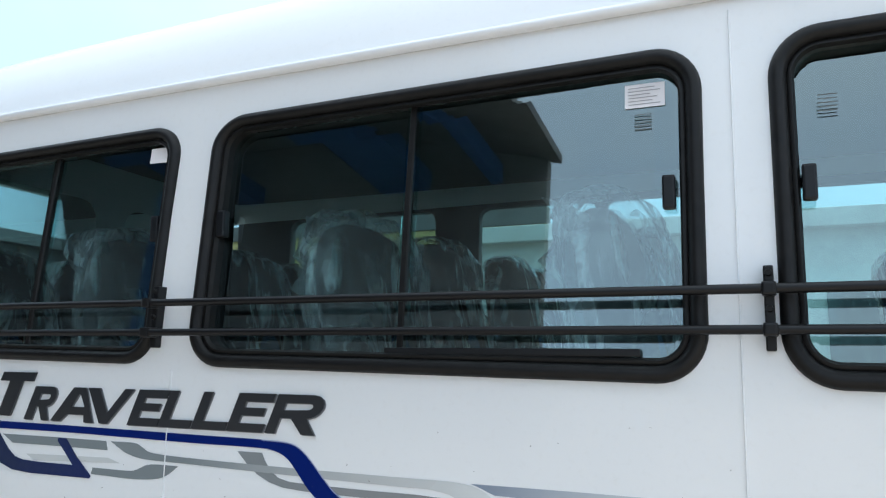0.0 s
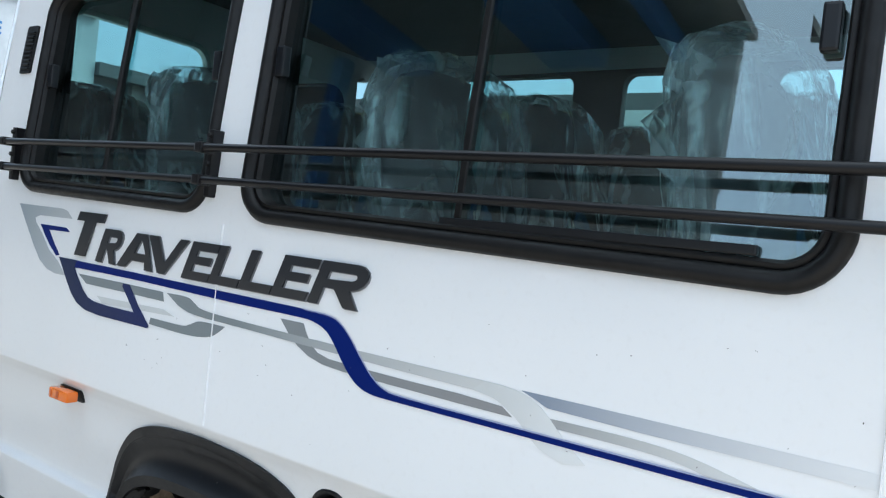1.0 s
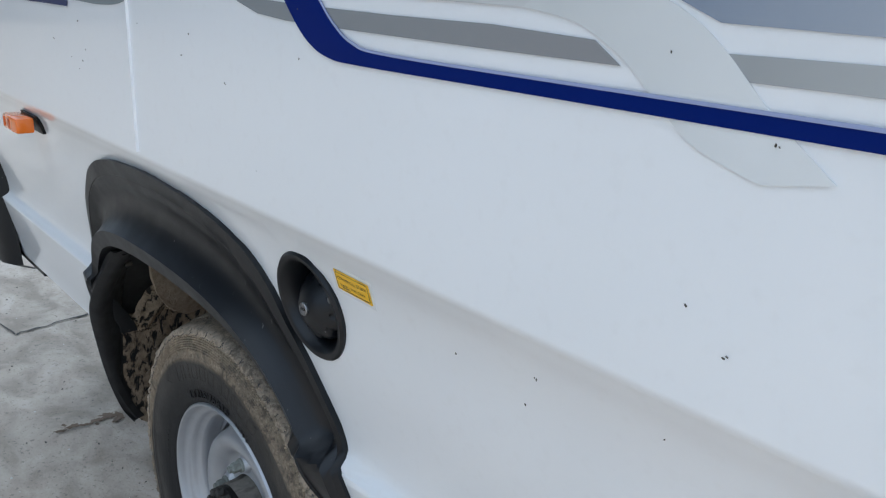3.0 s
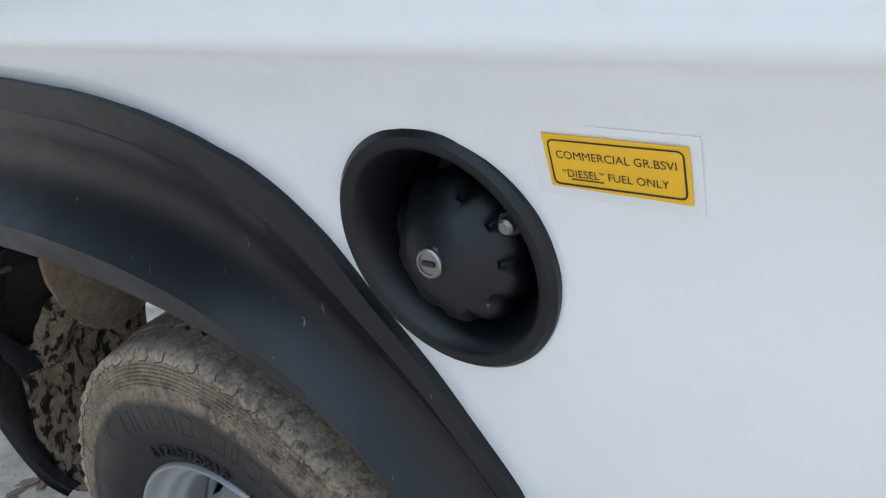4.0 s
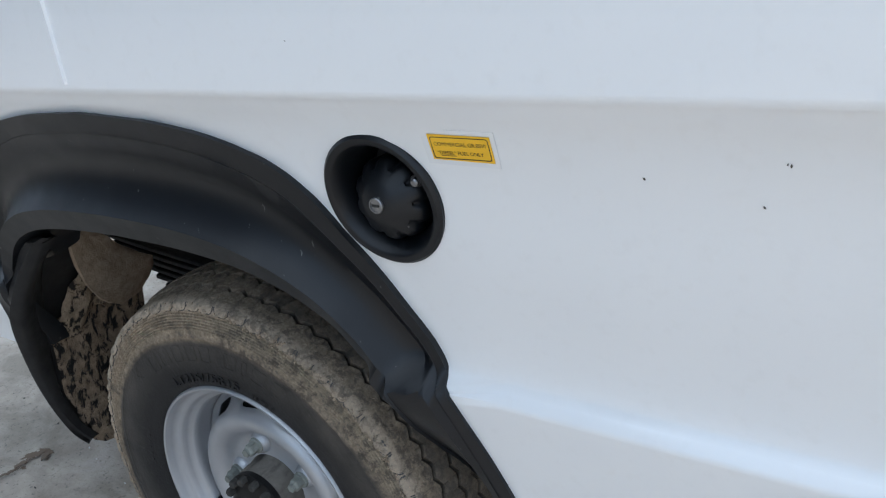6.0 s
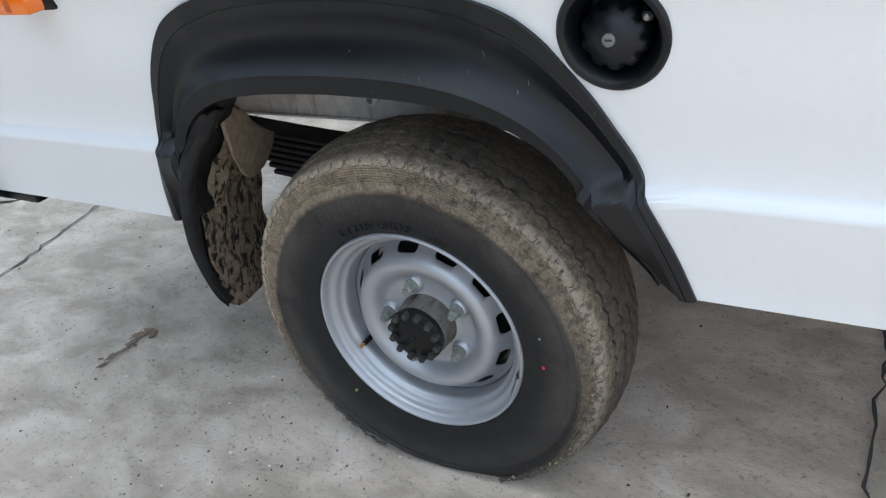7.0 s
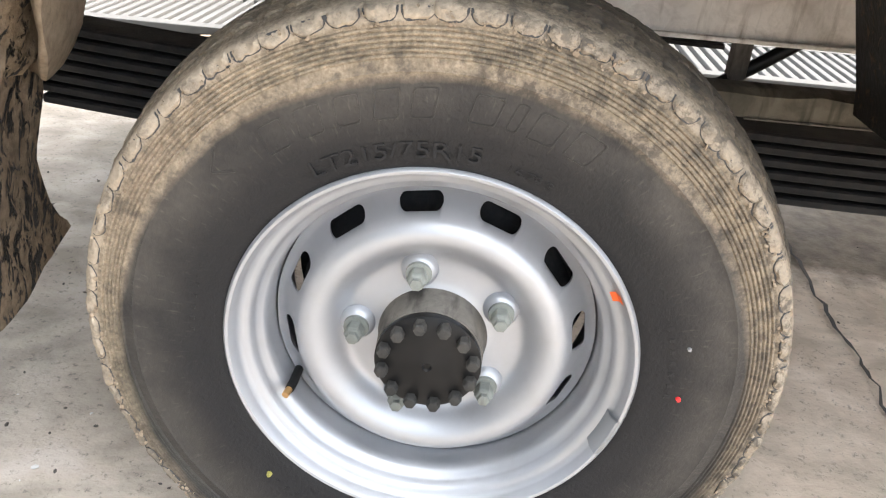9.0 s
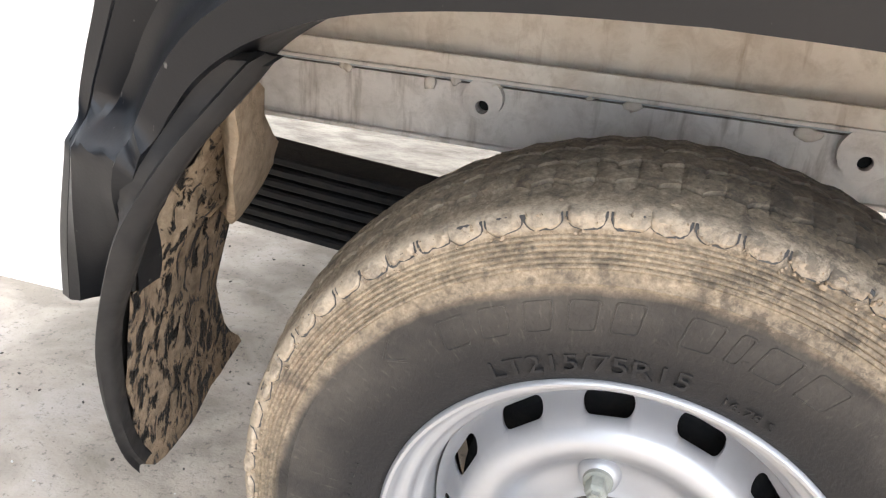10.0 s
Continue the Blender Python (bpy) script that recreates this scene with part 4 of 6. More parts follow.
vinyl("small_blue_hook", [(-0.772, 1.4355), (-0.632, 1.4355), (-0.612, 1.4245), (-0.722, 1.4225), (-0.690, 1.388), (-0.656, 1.357), (-0.672, 1.353), (-0.712, 1.380), (-0.745, 1.408)], BLUE, 0.0014)
cg = [(-0.906, 1.487), (-0.66, 1.487), (-0.636, 1.482), (-0.606, 1.462), (-0.780, 1.460), (-0.806, 1.452), (-0.800, 1.438), (-0.760, 1.408), (-0.715, 1.366), (-0.664, 1.340), (-0.640, 1.322), (-0.616, 1.303), (-0.670, 1.303), (-0.716, 1.311), (-0.760, 1.333), (-0.800, 1.370), (-0.860, 1.436)]
vinyl("grey_hook", cg, GREYC, 0.0012, "steel grey vinyl hook")
vinyl("grey_bar", [(-0.548, 1.3165), (-0.335, 1.3165), (-0.165, 1.3155), (-0.158, 1.2925), (-0.30, 1.2940), (-0.505, 1.2940)], GREYDARK, 0.0012)
vinyl("pale_bar", [(-0.450, 1.268), (-0.155, 1.274), (-0.112, 1.2625), (-0.42, 1.252)], GREYPALE, 0.0010)
vinyl("grey_swoosh", ribbon([(-0.205, 1.2465), (-0.15, 1.246), (-0.075, 1.2465), (-0.048, 1.254), (-0.012, 1.266), (0.075, 1.267)], [(-0.209, 1.2300), (-0.15, 1.2285), (-0.08, 1.2270), (-0.010, 1.2300), (0.036, 1.240), (0.075, 1.266)]), GREYDARK, 0.0012)
vinyl("grey_band", ribbon([(-0.148, 1.3155), (-0.070, 1.3155), (-0.040, 1.305), (-0.005, 1.2935), (0.131, 1.288), (0.40, 1.2835), (0.655, 1.2815), (0.773, 1.281)], [(-0.146, 1.314), (-0.120, 1.301), (-0.090, 1.288), (-0.030, 1.2775), (0.131, 1.2735), (0.40, 1.2670), (0.655, 1.2625), (0.750, 1.2615)]), GREYMID, 0.0014)
vinyl("dark_curl", [(0.252, 1.3130), (0.322, 1.3130), (0.330, 1.297), (0.345, 1.277), (0.368, 1.260), (0.400, 1.2525), (0.46, 1.2505), (0.60, 1.2485), (0.72, 1.2485), (0.812, 1.2445), (0.834, 1.2305), (0.72, 1.2310), (0.56, 1.2325), (0.44, 1.2345), (0.385, 1.2385), (0.345, 1.2480), (0.312, 1.2630), (0.282, 1.2840)], GREYDARK, 0.0012)
vinyl("pale_curl", ribbon([(0.770, 1.2812), (0.813, 1.2800), (0.850, 1.2745), (0.878, 1.2630), (0.902, 1.2460), (0.935, 1.2150), (0.975, 1.184)], [(0.748, 1.2615), (0.793, 1.2550), (0.822, 1.2425), (0.843, 1.2290), (0.865, 1.2100), (0.892, 1.190), (0.935, 1.176)]), GREYPALE, 0.0013, "pale grey vinyl curl")
vinyl("slate_band", [(0.846, 1.2795), (1.05, 1.2795), (1.38, 1.2780), (1.38, 1.2560), (1.05, 1.2570), (0.897, 1.2600), (0.870, 1.2710)], SLATE, 0.0010, "slate grey vinyl band, its sheen painted as a fade into the white")
vinyl("grey_tail", ribbon([(0.900, 1.2440), (1.02, 1.2455), (1.10, 1.2430), (1.16, 1.2350), (1.235, 1.2180)], [(0.919, 1.2300), (1.02, 1.2300), (1.09, 1.2285), (1.13, 1.2240), (1.165, 1.2168)]), GREYR, 0.0010)

SLANT, BASE = 0.41, 1.3595


def stroke_letter(kind, x, w, h, s=0.026, base=BASE):
    """A heavy slanted capital; x is its left foot, w its width before slanting."""
    b = s * 0.72
    arc = lambda cx, cz, rx, rz, a0, a1, n=7: [(cx + rx * math.cos(radians(a0 + (a1 - a0) * k / n)), cz + rz * math.sin(radians(a0 + (a1 - a0) * k / n))) for k in range(n + 1)]
    if kind == "E":
        lp = [[(0, 0), (w, 0), (w, b), (s, b), (s, h * 0.42), (w * 0.86, h * 0.42), (w * 0.86, h * 0.42 + b * 0.95), (s, h * 0.42 + b * 0.95), (s, h - b), (w, h - b), (w, h), (0, h)]]
    elif kind == "L":
        lp = [[(0, 0), (w, 0), (w, b), (s, b), (s, h), (0, h)]]
    elif kind == "T":
        lp = [[(w * 0.5 - s * 0.75, 0), (w * 0.5 + s * 0.75, 0), (w * 0.5 + s * 0.75, h - b), (w, h - b), (w, h), (0, h), (0, h - b), (w * 0.5 - s * 0.75, h - b)]]
    elif kind == "R":
        rz = h * 0.30
        outer = [(0, 0), (s, 0), (s, h * 0.40), (w * 0.42, h * 0.40), (w * 0.74, 0), (w, 0), (w * 0.72, h * 0.41)] + arc(w * 0.72, h - rz, w * 0.26, rz, -80, 90) + [(0, h)]
        inner = [(s, h * 0.40 + b * 0.9), (s, h - b)] + arc(w * 0.68, h * 0.70, w * 0.10, h * 0.30 - b, 90, -90)
        lp = [outer, inner]
    elif kind == "A":
        lp = [[(0, 0), (s * 1.25, 0), (w * 0.30 + s * 0.2, h * 0.22), (w * 0.74, h * 0.22), (w * 0.80, 0), (w, 0), (w * 0.56, h), (w * 0.28, h)],
              [(w * 0.36 + s * 0.1, h * 0.22 + b), (w * 0.70, h * 0.22 + b), (w * 0.50, h * 0.80), (w * 0.44, h * 0.80)]]
    else:
        lp = [[(w * 0.52, 0), (w * 0.68, 0), (w, h), (w - s * 1.1, h), (w * 0.61, h * 0.30), (w * 0.26, h), (0.0, h)]]
    slanted = lambda loop, dz=0.0: [(x + u + SLANT * v, base + v) for u, v in loop]
    return [slanted(q) for q in lp]


word = part("lettering", plate_bm(stroke_letter("T", -0.610, 0.128, 0.120, 0.034, 1.366), lambda u, v, d: (u, flank(v) - 0.0068 + d, v), 0.0050), EMBLEM, minibus, "raised black model lettering on the flank")
for kind, x, w in (("R", -0.4665, 0.090), ("A", -0.366, 0.152), ("V", -0.272, 0.158), ("E", -0.095, 0.098), ("L", 0.006, 0.100), ("L", 0.111, 0.102), ("E", 0.217, 0.104), ("R", 0.329, 0.136)):
    loops2 = stroke_letter(kind, x, w, 0.090, 0.027)
    part("letter", plate_bm(loops2, lambda u, v, d: (u, flank(v) - 0.0068 + d, v), 0.0050), EMBLEM, word)
    grown = [[(u + 0.0022, v - 0.0022) for u, v in q] for q in loops2]
    part("letter_edge", plate_bm(grown, lambda u, v, d: (u, flank(v) - 0.0030 + d, v), 0.0025), EMBLEMEDGE, word)

# dirt specks on the paint
rnd = random.Random(5)
bm = bmesh.new()
for k in range(70):
    x, z = rnd.uniform(-0.3, 1.4), rnd.choice((rnd.gauss(1.23, 0.05), rnd.uniform(1.05, 1.42), rnd.uniform(0.8, 1.0)))
    if z < 1.0 and x < 0.52:
        continue
    for j in range(rnd.choice((1, 1, 2))):
        p = Vector((x + j * 0.0022, flank(z) - 0.0022, z + j * rnd.uniform(-0.002, 0.002)))
        bmesh.ops.create_icosphere(bm, subdivisions=1, radius=rnd.uniform(0.0006, 0.0011), matrix=Matrix.Translation(p) @ pose(0, 0, 0, 0, rnd.uniform(0, 180), 0) @ Matrix.Diagonal((1.5, 0.7, 0.8, 1)))
tagged(part("dirt_specks", bm, GRIT, minibus, "tiny dark dirt specks on the white paint"), kind="stuff")

# ---------------------------------------------------------------- black wheel arch flare
def arch_rows():
    """The flare from its outer edge inwards: flat strip, fine groove, hollow, proud lip and return; a ledge above each foot."""
    spec = ((OUTER, BAND, 0.0, 0.012, 0.016, 0), (OUTER, BAND, 0.0, -0.008, -0.005, 0), (OUTER, BAND, 0.40, -0.0095, -0.010, 0), (OUTER, BAND, 0.43, -0.0082, -0.0091, 0), (OUTER, BAND, 0.46, -0.0088, -0.011, 0),
            (OUTER, BAND, 0.80, -0.003, -0.019, 0.2), (OUTER, BAND, 1.0, 0.001, -0.020, 0.4), (BAND, LIP, 0.30, -0.001, -0.022, 0.6), (BAND, LIP, 0.60, -0.009, -0.023, 0.8), (BAND, LIP, 0.85, -0.021, -0.025, 1), (BAND, LIP, 1.0, -0.031, -0.026, 1), (BAND, LIP, 1.0, -0.035, -0.028, 1),
            (LIP, INNER, 1.0, -0.031, -0.025, 1), (LIP, INNER, 1.0, 0.085, 0.000, 1))
    rows = []
    for i, (ta, tb, f, dy, fy, tuck) in enumerate(spec):
        row = []
        for (xa, za), (xb, zb) in zip(rail(ta, 6), rail(tb, 6)):
            x, z = xa + (xb - xa) * f, za + (zb - za) * f
            k = ease((z - 0.712) / 0.026)
            low = fy + 0.050 * tuck * ease((0.70 - z) / 0.155)
            row.append((x, flank(z) + dy * k + low * (1 - k), z + (-0.004 if i == 11 else 0.004 if i > 11 else 0.0)))
        rows.append(row)
    return rows


rows = arch_rows()
part("wheel_arch_flare", loft_bm(rows), PLASTIC, minibus, "matt black plastic wheel arch flare, scuffed", smooth=32)

# ---------------------------------------------------------------- road wheel
WX, WZ, WY = 0.024, 0.356, 0.108
wheel = new("road_wheel")
wheel.empty_display_size = 0.1
wheel.location = (WX, 0, WZ)
wheel.parent = minibus
tagged(wheel, "steel road wheel with a muddy tyre")

side_out = [(0.199, 0.122), (0.206, 0.116), (0.2105, 0.1130), (0.218, 0.1105), (0.226, 0.1095), (0.234, 0.1075), (0.246, 0.1050), (0.262, 0.1030), (0.280, 0.1026), (0.2925, 0.1030), (0.2955, 0.1018), (0.2985, 0.1032), (0.3035, 0.1036)]
for k in range(6):
    r0 = 0.3060 + k * 0.0042
    y0 = 0.1042 + k * 0.0009
    side_out += [(r0, y0), (r0 + 0.0014, y0 - 0.0014), (r0 + 0.0027, y0 - 0.0010), (r0 + 0.0039, y0 + 0.0012)]
side_out += [(0.3325, 0.1095), (0.3370, 0.1105), (0.3415, 0.1125)]
CROWN = 0.366
tread = [(0.3462, 0.1150), (0.3490, 0.1195), (0.3512, 0.1270), (0.3535, 0.1360)]
groove_y = (0.150, 0.179, 0.208, 0.237, 0.264)
prof = list(side_out) + tread
for gy in groove_y:
    for off, deep in ((-0.0110, 0), (-0.0095, 0), (-0.0030, 0), (-0.0024, 0.009), (0.0024, 0.009), (0.0030, 0), (0.0095, 0), (0.0110, 0)):
        prof.append((CROWN - 2.4 * (gy + off - 0.211) ** 2 - deep, gy + off))
prof += [(0.3545, 0.280), (0.3490, 0.296), (0.338, 0.304), (0.310, 0.312), (0.275, 0.318), (0.240, 0.314), (0.205, 0.302)]


def zigzag(a, r, h):
    """Grooves zigzag round the tread; short cuts run into the ribs from every bend."""
    step = round(a / (2 * math.pi) * 1008)
    if 0.136 < h < 0.276 and r > 0.338:
        off = min(abs(h - gy) for gy in groove_y)
        cut = 0.0013 if step % 7 == 0 and off < 0.0100 and r > 0.350 else 0.0
        return r - cut, h + 0.0042 * (abs(((a * 72 / math.pi) % 2) - 1) * 2 - 1)
    return r, h


bm = bmesh.new()
add_lathe(bm, prof, 1008, wobble=zigzag)
for v in bm.verts:
    r = math.hypot(v.co.x, v.co.z)
    if v.co.z < -0.28 and 0.10 < v.co.y < 0.31:
        v.co.y += (0.008 if v.co.y > 0.2 else 0.010 * ease((r - 0.315) / 0.02)) * ease((-0.27 - v.co.z) / 0.05)
    if v.co.z < -0.325:
        v.co.z = -0.325 + (v.co.z + 0.325) * 0.02
    if r > 0.349 and v.co.z > -0.32:
        grow = 1 + 0.0030 * noise.noise(v.co * 55) + 0.0018 * noise.noise(v.co * 140)
        v.co.x, v.co.z = v.co.x * grow, v.co.z * grow
    if r > 0.288 and v.co.y < 0.15:
        v.co.y += 0.0007 * noise.noise(Vector((v.co.x * 42, v.co.z * 42, 3.0)))
bmesh.ops.recalc_face_normals(bm, faces=bm.faces)
tyre = part("tyre", bm, TYRE, wheel, "worn black tyre, outer sidewall and tread caked with tan mud", smooth=38)

# crumbs of dried mud on the shoulder
rnd = random.Random(11)
bm = bmesh.new()
for k in range(900):
    a = rnd.uniform(0, 2 * math.pi)
    band = rnd.random()
    r = rnd.uniform(0.331, 0.346) if band < 0.7 else rnd.uniform(0.3475, 0.3525)
    y = 0.1070 + max(0, r - 0.333) * 0.42 if r < 0.347 else 0.117 + (r - 0.347) * 4.0
    s = rnd.uniform(0.0006, 0.0018) if k % 9 else rnd.uniform(0.0018, 0.0030)
    p = Vector((r * math.cos(a), y, r * math.sin(a)))
    bmesh.ops.create_icosphere(bm, subdivisions=1, radius=s, matrix=Matrix.Translation(p) @ pose(0, 0, 0, rnd.uniform(0, 360), -math.degrees(a), rnd.uniform(0, 60)) @ Matrix.Diagonal((0.9, 0.6, 1.2, 1)))
for v in bm.verts:
    v.co += Vector((noise.noise(v.co * 300), noise.noise(v.co * 300 + Vector((9, 0, 0))), noise.noise(v.co * 300 + Vector((0, 9, 0))))) * 0.0012
tagged(part("mud_crumb", bm, LUMP, tyre, "crumbs of dried mud on the tyre shoulder", smooth=60), kind="stuff")

# scalloped tread pads that lap over the shoulder, one mesh shared by all
SHOULDER = sorted((r, y) for r, y in side_out + tread)


def pad_mesh(seed):
    """One clod-edged pad: a rounded tongue with a lumpy face and a ragged lower edge."""
    rows = []
    for f, lift in ((0.0, 0.0015), (0.06, -0.0024), (0.22, -0.0036), (0.42, -0.0034), (0.64, -0.0037), (0.86, -0.0026), (1.0, 0.0006)):
        row = []
        for k in range(13):
            u = k / 6 - 1
            a = radians(2.43 * u + 0.12 * noise.noise(Vector((f * 3, u * 2, seed))))
            r0 = 0.3350 + 0.0062 * abs(u) ** 4 + 0.0034 * noise.noise(Vector((u * 1.7, seed, 0.5)))
            r = r0 + (0.3492 - r0) * f
            rough = 0.0034 * noise.noise(Vector((u * 1.8 + seed, f * 2.4, 1.5))) + 0.0016 * noise.noise(Vector((u * 6 + seed, f * 8.0, 4.5)))
            row.append((r * math.cos(a), interp(SHOULDER, r) + (lift + min(rough, 0.0024) if 0 < k < 12 else 0.0015), r * math.sin(a)))
        rows.append(row)
    return loft_bm(rows)


def seam_mesh(seed):
    """The dark seam round a pad: the pad's outline, a little larger and flatter."""
    rows = []
    for k in range(13):
        u = k / 6 - 1
        a = radians(2.49 * u)
        r0 = 0.3344 + 0.0064 * abs(u) ** 4 + 0.0034 * noise.noise(Vector((u * 1.7, seed, 0.5)))
        rows.append([(r * math.cos(a), interp(SHOULDER, r) - d, r * math.sin(a)) for r, d in ((r0, -0.001), (r0 + 0.0004, 0.0010), (max(r0 + 0.0008, 0.3440), 0.0011), (max(r0 + 0.0012, 0.3455), 0.0008), (0.3475, -0.0015))])
    return loft_bm(rows)


rnd = random.Random(3)
pads = [part("tread_pad", pad_mesh(2.3 * k), TYRE, tyre, smooth=50) for k in range(6)]
seams = [part("pad_seam", seam_mesh(2.3 * k), PADGAP, tyre) for k in range(6)]
for k in range(72):
    if 65 < 5 * k < 115:
        continue
    pad = pads[k] if k < 6 else new("tread_pad", pads[rnd.randrange(6)].data)
    gap = seams[k] if k < 6 else new("pad_seam", seams[[p.data for p in pads].index(pad.data)].data)
    pad.parent = gap.parent = tyre
    pad.rotation_euler = gap.rotation_euler = (0, radians(5 * k + rnd.uniform(-0.5, 0.5)), 0)
    pad.location.y = rnd.uniform(-0.0004, 0.0006)


def arc_text(words, size, radius, mid_deg, y, material, name, spread=1.0, extrude=0.0006, offset=0.0, width=0.0):
    """Lettering bent round the wheel's axis, reading clockwise."""
    bm = text_bm(words, size, extrude, offset)
    if width:
        xs = [v.co.x for v in bm.verts]
        spread = width / (max(xs) - min(xs))
    for v in bm.verts:
        a = radians(mid_deg) - v.co.x * spread / radius
        r = radius + v.co.z
        v.co = Vector((r * math.cos(a), y + v.co.y, r * math.sin(a)))
    return part(name, bm, material, tyre)


arc_text("LT215/75R15", 0.0212, 0.2195, 101, 0.1076, TYRE, "size_marking", 1.0, 0.0013, width=0.149)
arc_text("16.78 S", 0.0100, 0.2200, 70, 0.1075, TYRE, "small_marking", width=0.040)
# raised maker's lettering, worn away to plain outlined blocks
for deg, wide in ((123, 0.0125), (115.5, 0.0125), (108, 0.0115), (100.8, 0.0115), (94, 0.0110), (83, 0.0125), (77.3, 0.0055), (71.6, 0.0125), (64, 0.0130)):
    bm = bmesh.new()
    rings = []
    for grow, lift in ((0.0, 0.0004), (0.0004, -0.0007), (0.0014, -0.0007), (0.0018, 0.0001)):
        ring = []
        for u, v in round_rect(-wide + grow, -0.0138 + grow, wide - grow, 0.0138 - grow, 0.003, 3):
            r = 0.2690 + v
            a = radians(deg) - (u + 0.18 * v) / 0.269
            ring.append(bm.verts.new((r * math.cos(a), interp(SHOULDER, r) + lift, r * math.sin(a))))
        rings.append(ring)
    for ra, rb in zip(rings, rings[1:]):
        for k in range(len(ra)):
            bm.faces.new((ra[k], ra[(k + 1) % len(ra)], rb[(k + 1) % len(ra)], rb[k]))
    bmesh.ops.recalc_face_normals(bm, faces=bm.faces)
    part("worn_marking", bm, TYRE, tyre)
for sgn in (-1, 1):
    rows = []
    for t in (0.0, 1.0):
        a = radians(134 + 3.5 * t)
        r = 0.2760 + sgn * 0.012 * (1 - t)
        rows.append([((r + d) * math.cos(a), 0.1040 - (0.002 if abs(d) < 0.002 else 0), (r + d) * math.sin(a)) for d in (-0.003, -0.001, 0.001, 0.003)])
    part("worn_chevron", loft_bm(rows), TYRE, tyre)
for mid_deg, n in ((10, 7), (172, 5), (-62, 9), (-118, 8)):
    for k in range(n):
        a = radians(mid_deg + (k - n / 2) * 3.2)
        m = pose(0, 0, 0, 0, -math.degrees(a), 0)
        bmk = bmesh.new()
        add_box(bmk, (0.2350, 0.1062, -0.0022), (0.2440, 0.1076, 0.0022), 0.0, m)
        part("moulded_mark", bmk, TYRE, tyre)
for rr, deg, m2, sz in ((0.2480, -1.0, RED, 0.0030), (0.2520, 12.6, LEAD, 0.0024), (0.2350, -134.3, YELLOWMARK, 0.0032)):
    a = radians(deg)
    part("paint_mark", lathe_bm([(0.0, 0.1015), (sz * 0.7, 0.1018), (sz, 0.1060)], 9, (rr * math.cos(a), 0, rr * math.sin(a))), m2, tyre)

# ---------------------------------------------------------------- steel rim
rim_prof = [(0.205, 0.150), (0.2085, 0.1200), (0.2080, 0.1125), (0.2055, 0.1100), (0.2025, 0.1108), (0.2005, 0.1145), (0.1985, 0.1210), (0.1965, 0.1265), (0.1925, 0.1290), (0.1890, 0.1300), (0.1862, 0.1335),
            (0.1845, 0.1390), (0.1822, 0.1440), (0.1780, 0.1468), (0.1752, 0.1500), (0.1738, 0.1600), (0.1735, 0.190), (0.176, 0.27)]
rim = part("rim", lathe_bm(rim_prof, 128), SILVER, wheel, "silver painted steel rim", smooth=45)
HOLE_R, HOLE_N, HOLE_0 = 0.1530, 12, 98.0
# disc with slotted vent openings
DISC = [(0.0, 0.160), (0.048, 0.160), (0.058, 0.1605), (0.066, 0.1625), (0.090, 0.1640), (0.098, 0.1600), (0.106, 0.1500), (0.115, 0.1420), (0.124, 0.1385), (0.133, 0.1395), (0.141, 0.1460), (0.149, 0.1600), (0.157, 0.1720), (0.164, 0.1790), (0.1715, 0.1815)]


dsp = [(p.x, p.y) for p in spline([(r, y, 0) for r, y in DISC], 3)]
circle = lambda r, n: [(r * math.cos(2 * math.pi * k / n), r * math.sin(2 * math.pi * k / n)) for k in range(n)]
slots = []
for k in range(HOLE_N):
    a = radians(HOLE_0 + 360 / HOLE_N * k)
    loop = []
    for u, v in round_rect(-0.0218, -0.0072, 0.0218, 0.0072, 0.0070, 6):
        r, t = HOLE_R + v, u / HOLE_R
        loop.append((r * math.cos(a - t), r * math.sin(a - t)))
    slots.append(loop)
pts = []
for i, (r, _) in enumerate(dsp[1:-1]):
    if not 0.1395 < r < 0.1635:
        pts += [(r * math.cos(2 * math.pi * (k + 0.5 * (i % 2)) / 96), r * math.sin(2 * math.pi * (k + 0.5 * (i % 2)) / 96)) for k in range(96)]
for r in (0.1405, 0.146, 0.1515, 0.157, 0.1625):
    ring = [(r * math.cos(2 * math.pi * k / 192), r * math.sin(2 * math.pi * k / 192)) for k in range(192)]
    pts += [p for p in ring if not any(inside(p, s) for s in slots)]
bm = plate_bm([circle(0.1715, 128)] + slots, lambda u, v, d: (u, interp(dsp, math.hypot(u, v)) + d, v), 0.004, pts)
bmesh.ops.recalc_face_normals(bm, faces=bm.faces)
disc = part("wheel_disc", bm, SILVER, wheel, "dished silver disc with slotted openings", smooth=50)
part("brake_drum", lathe_bm([(0.0, 0.200), (0.140, 0.200), (0.151, 0.208), (0.151, 0.300), (0.178, 0.306), (0.178, 0.316), (0.0, 0.320)], 64), SPRING, wheel, smooth=30)
# wheel nuts on their raised seats
for k in range(5):
    a = radians(103 - 72 * k)
    cx, cz = 0.080 * math.cos(a), 0.080 * math.sin(a)
    part("nut_seat", lathe_bm([(0.0195, 0.1635), (0.0175, 0.1565), (0.0130, 0.1525), (0.0, 0.1520)], 24, (cx, 0, cz)), SILVER, wheel, smooth=40)
    part("washer", lathe_bm([(0.0135, 0.1530), (0.0130, 0.1490), (0.0, 0.1488)], 24, (cx, 0, cz)), NUT, wheel, smooth=30)
    part("wheel_nut", lathe_bm([(0.0100, 0.1500), (0.0102, 0.1360), (0.0088, 0.1335), (0.0068, 0.1325), (0.0066, 0.1275), (0.0, 0.1268)], 6, (cx, 0, cz)), NUT, wheel)
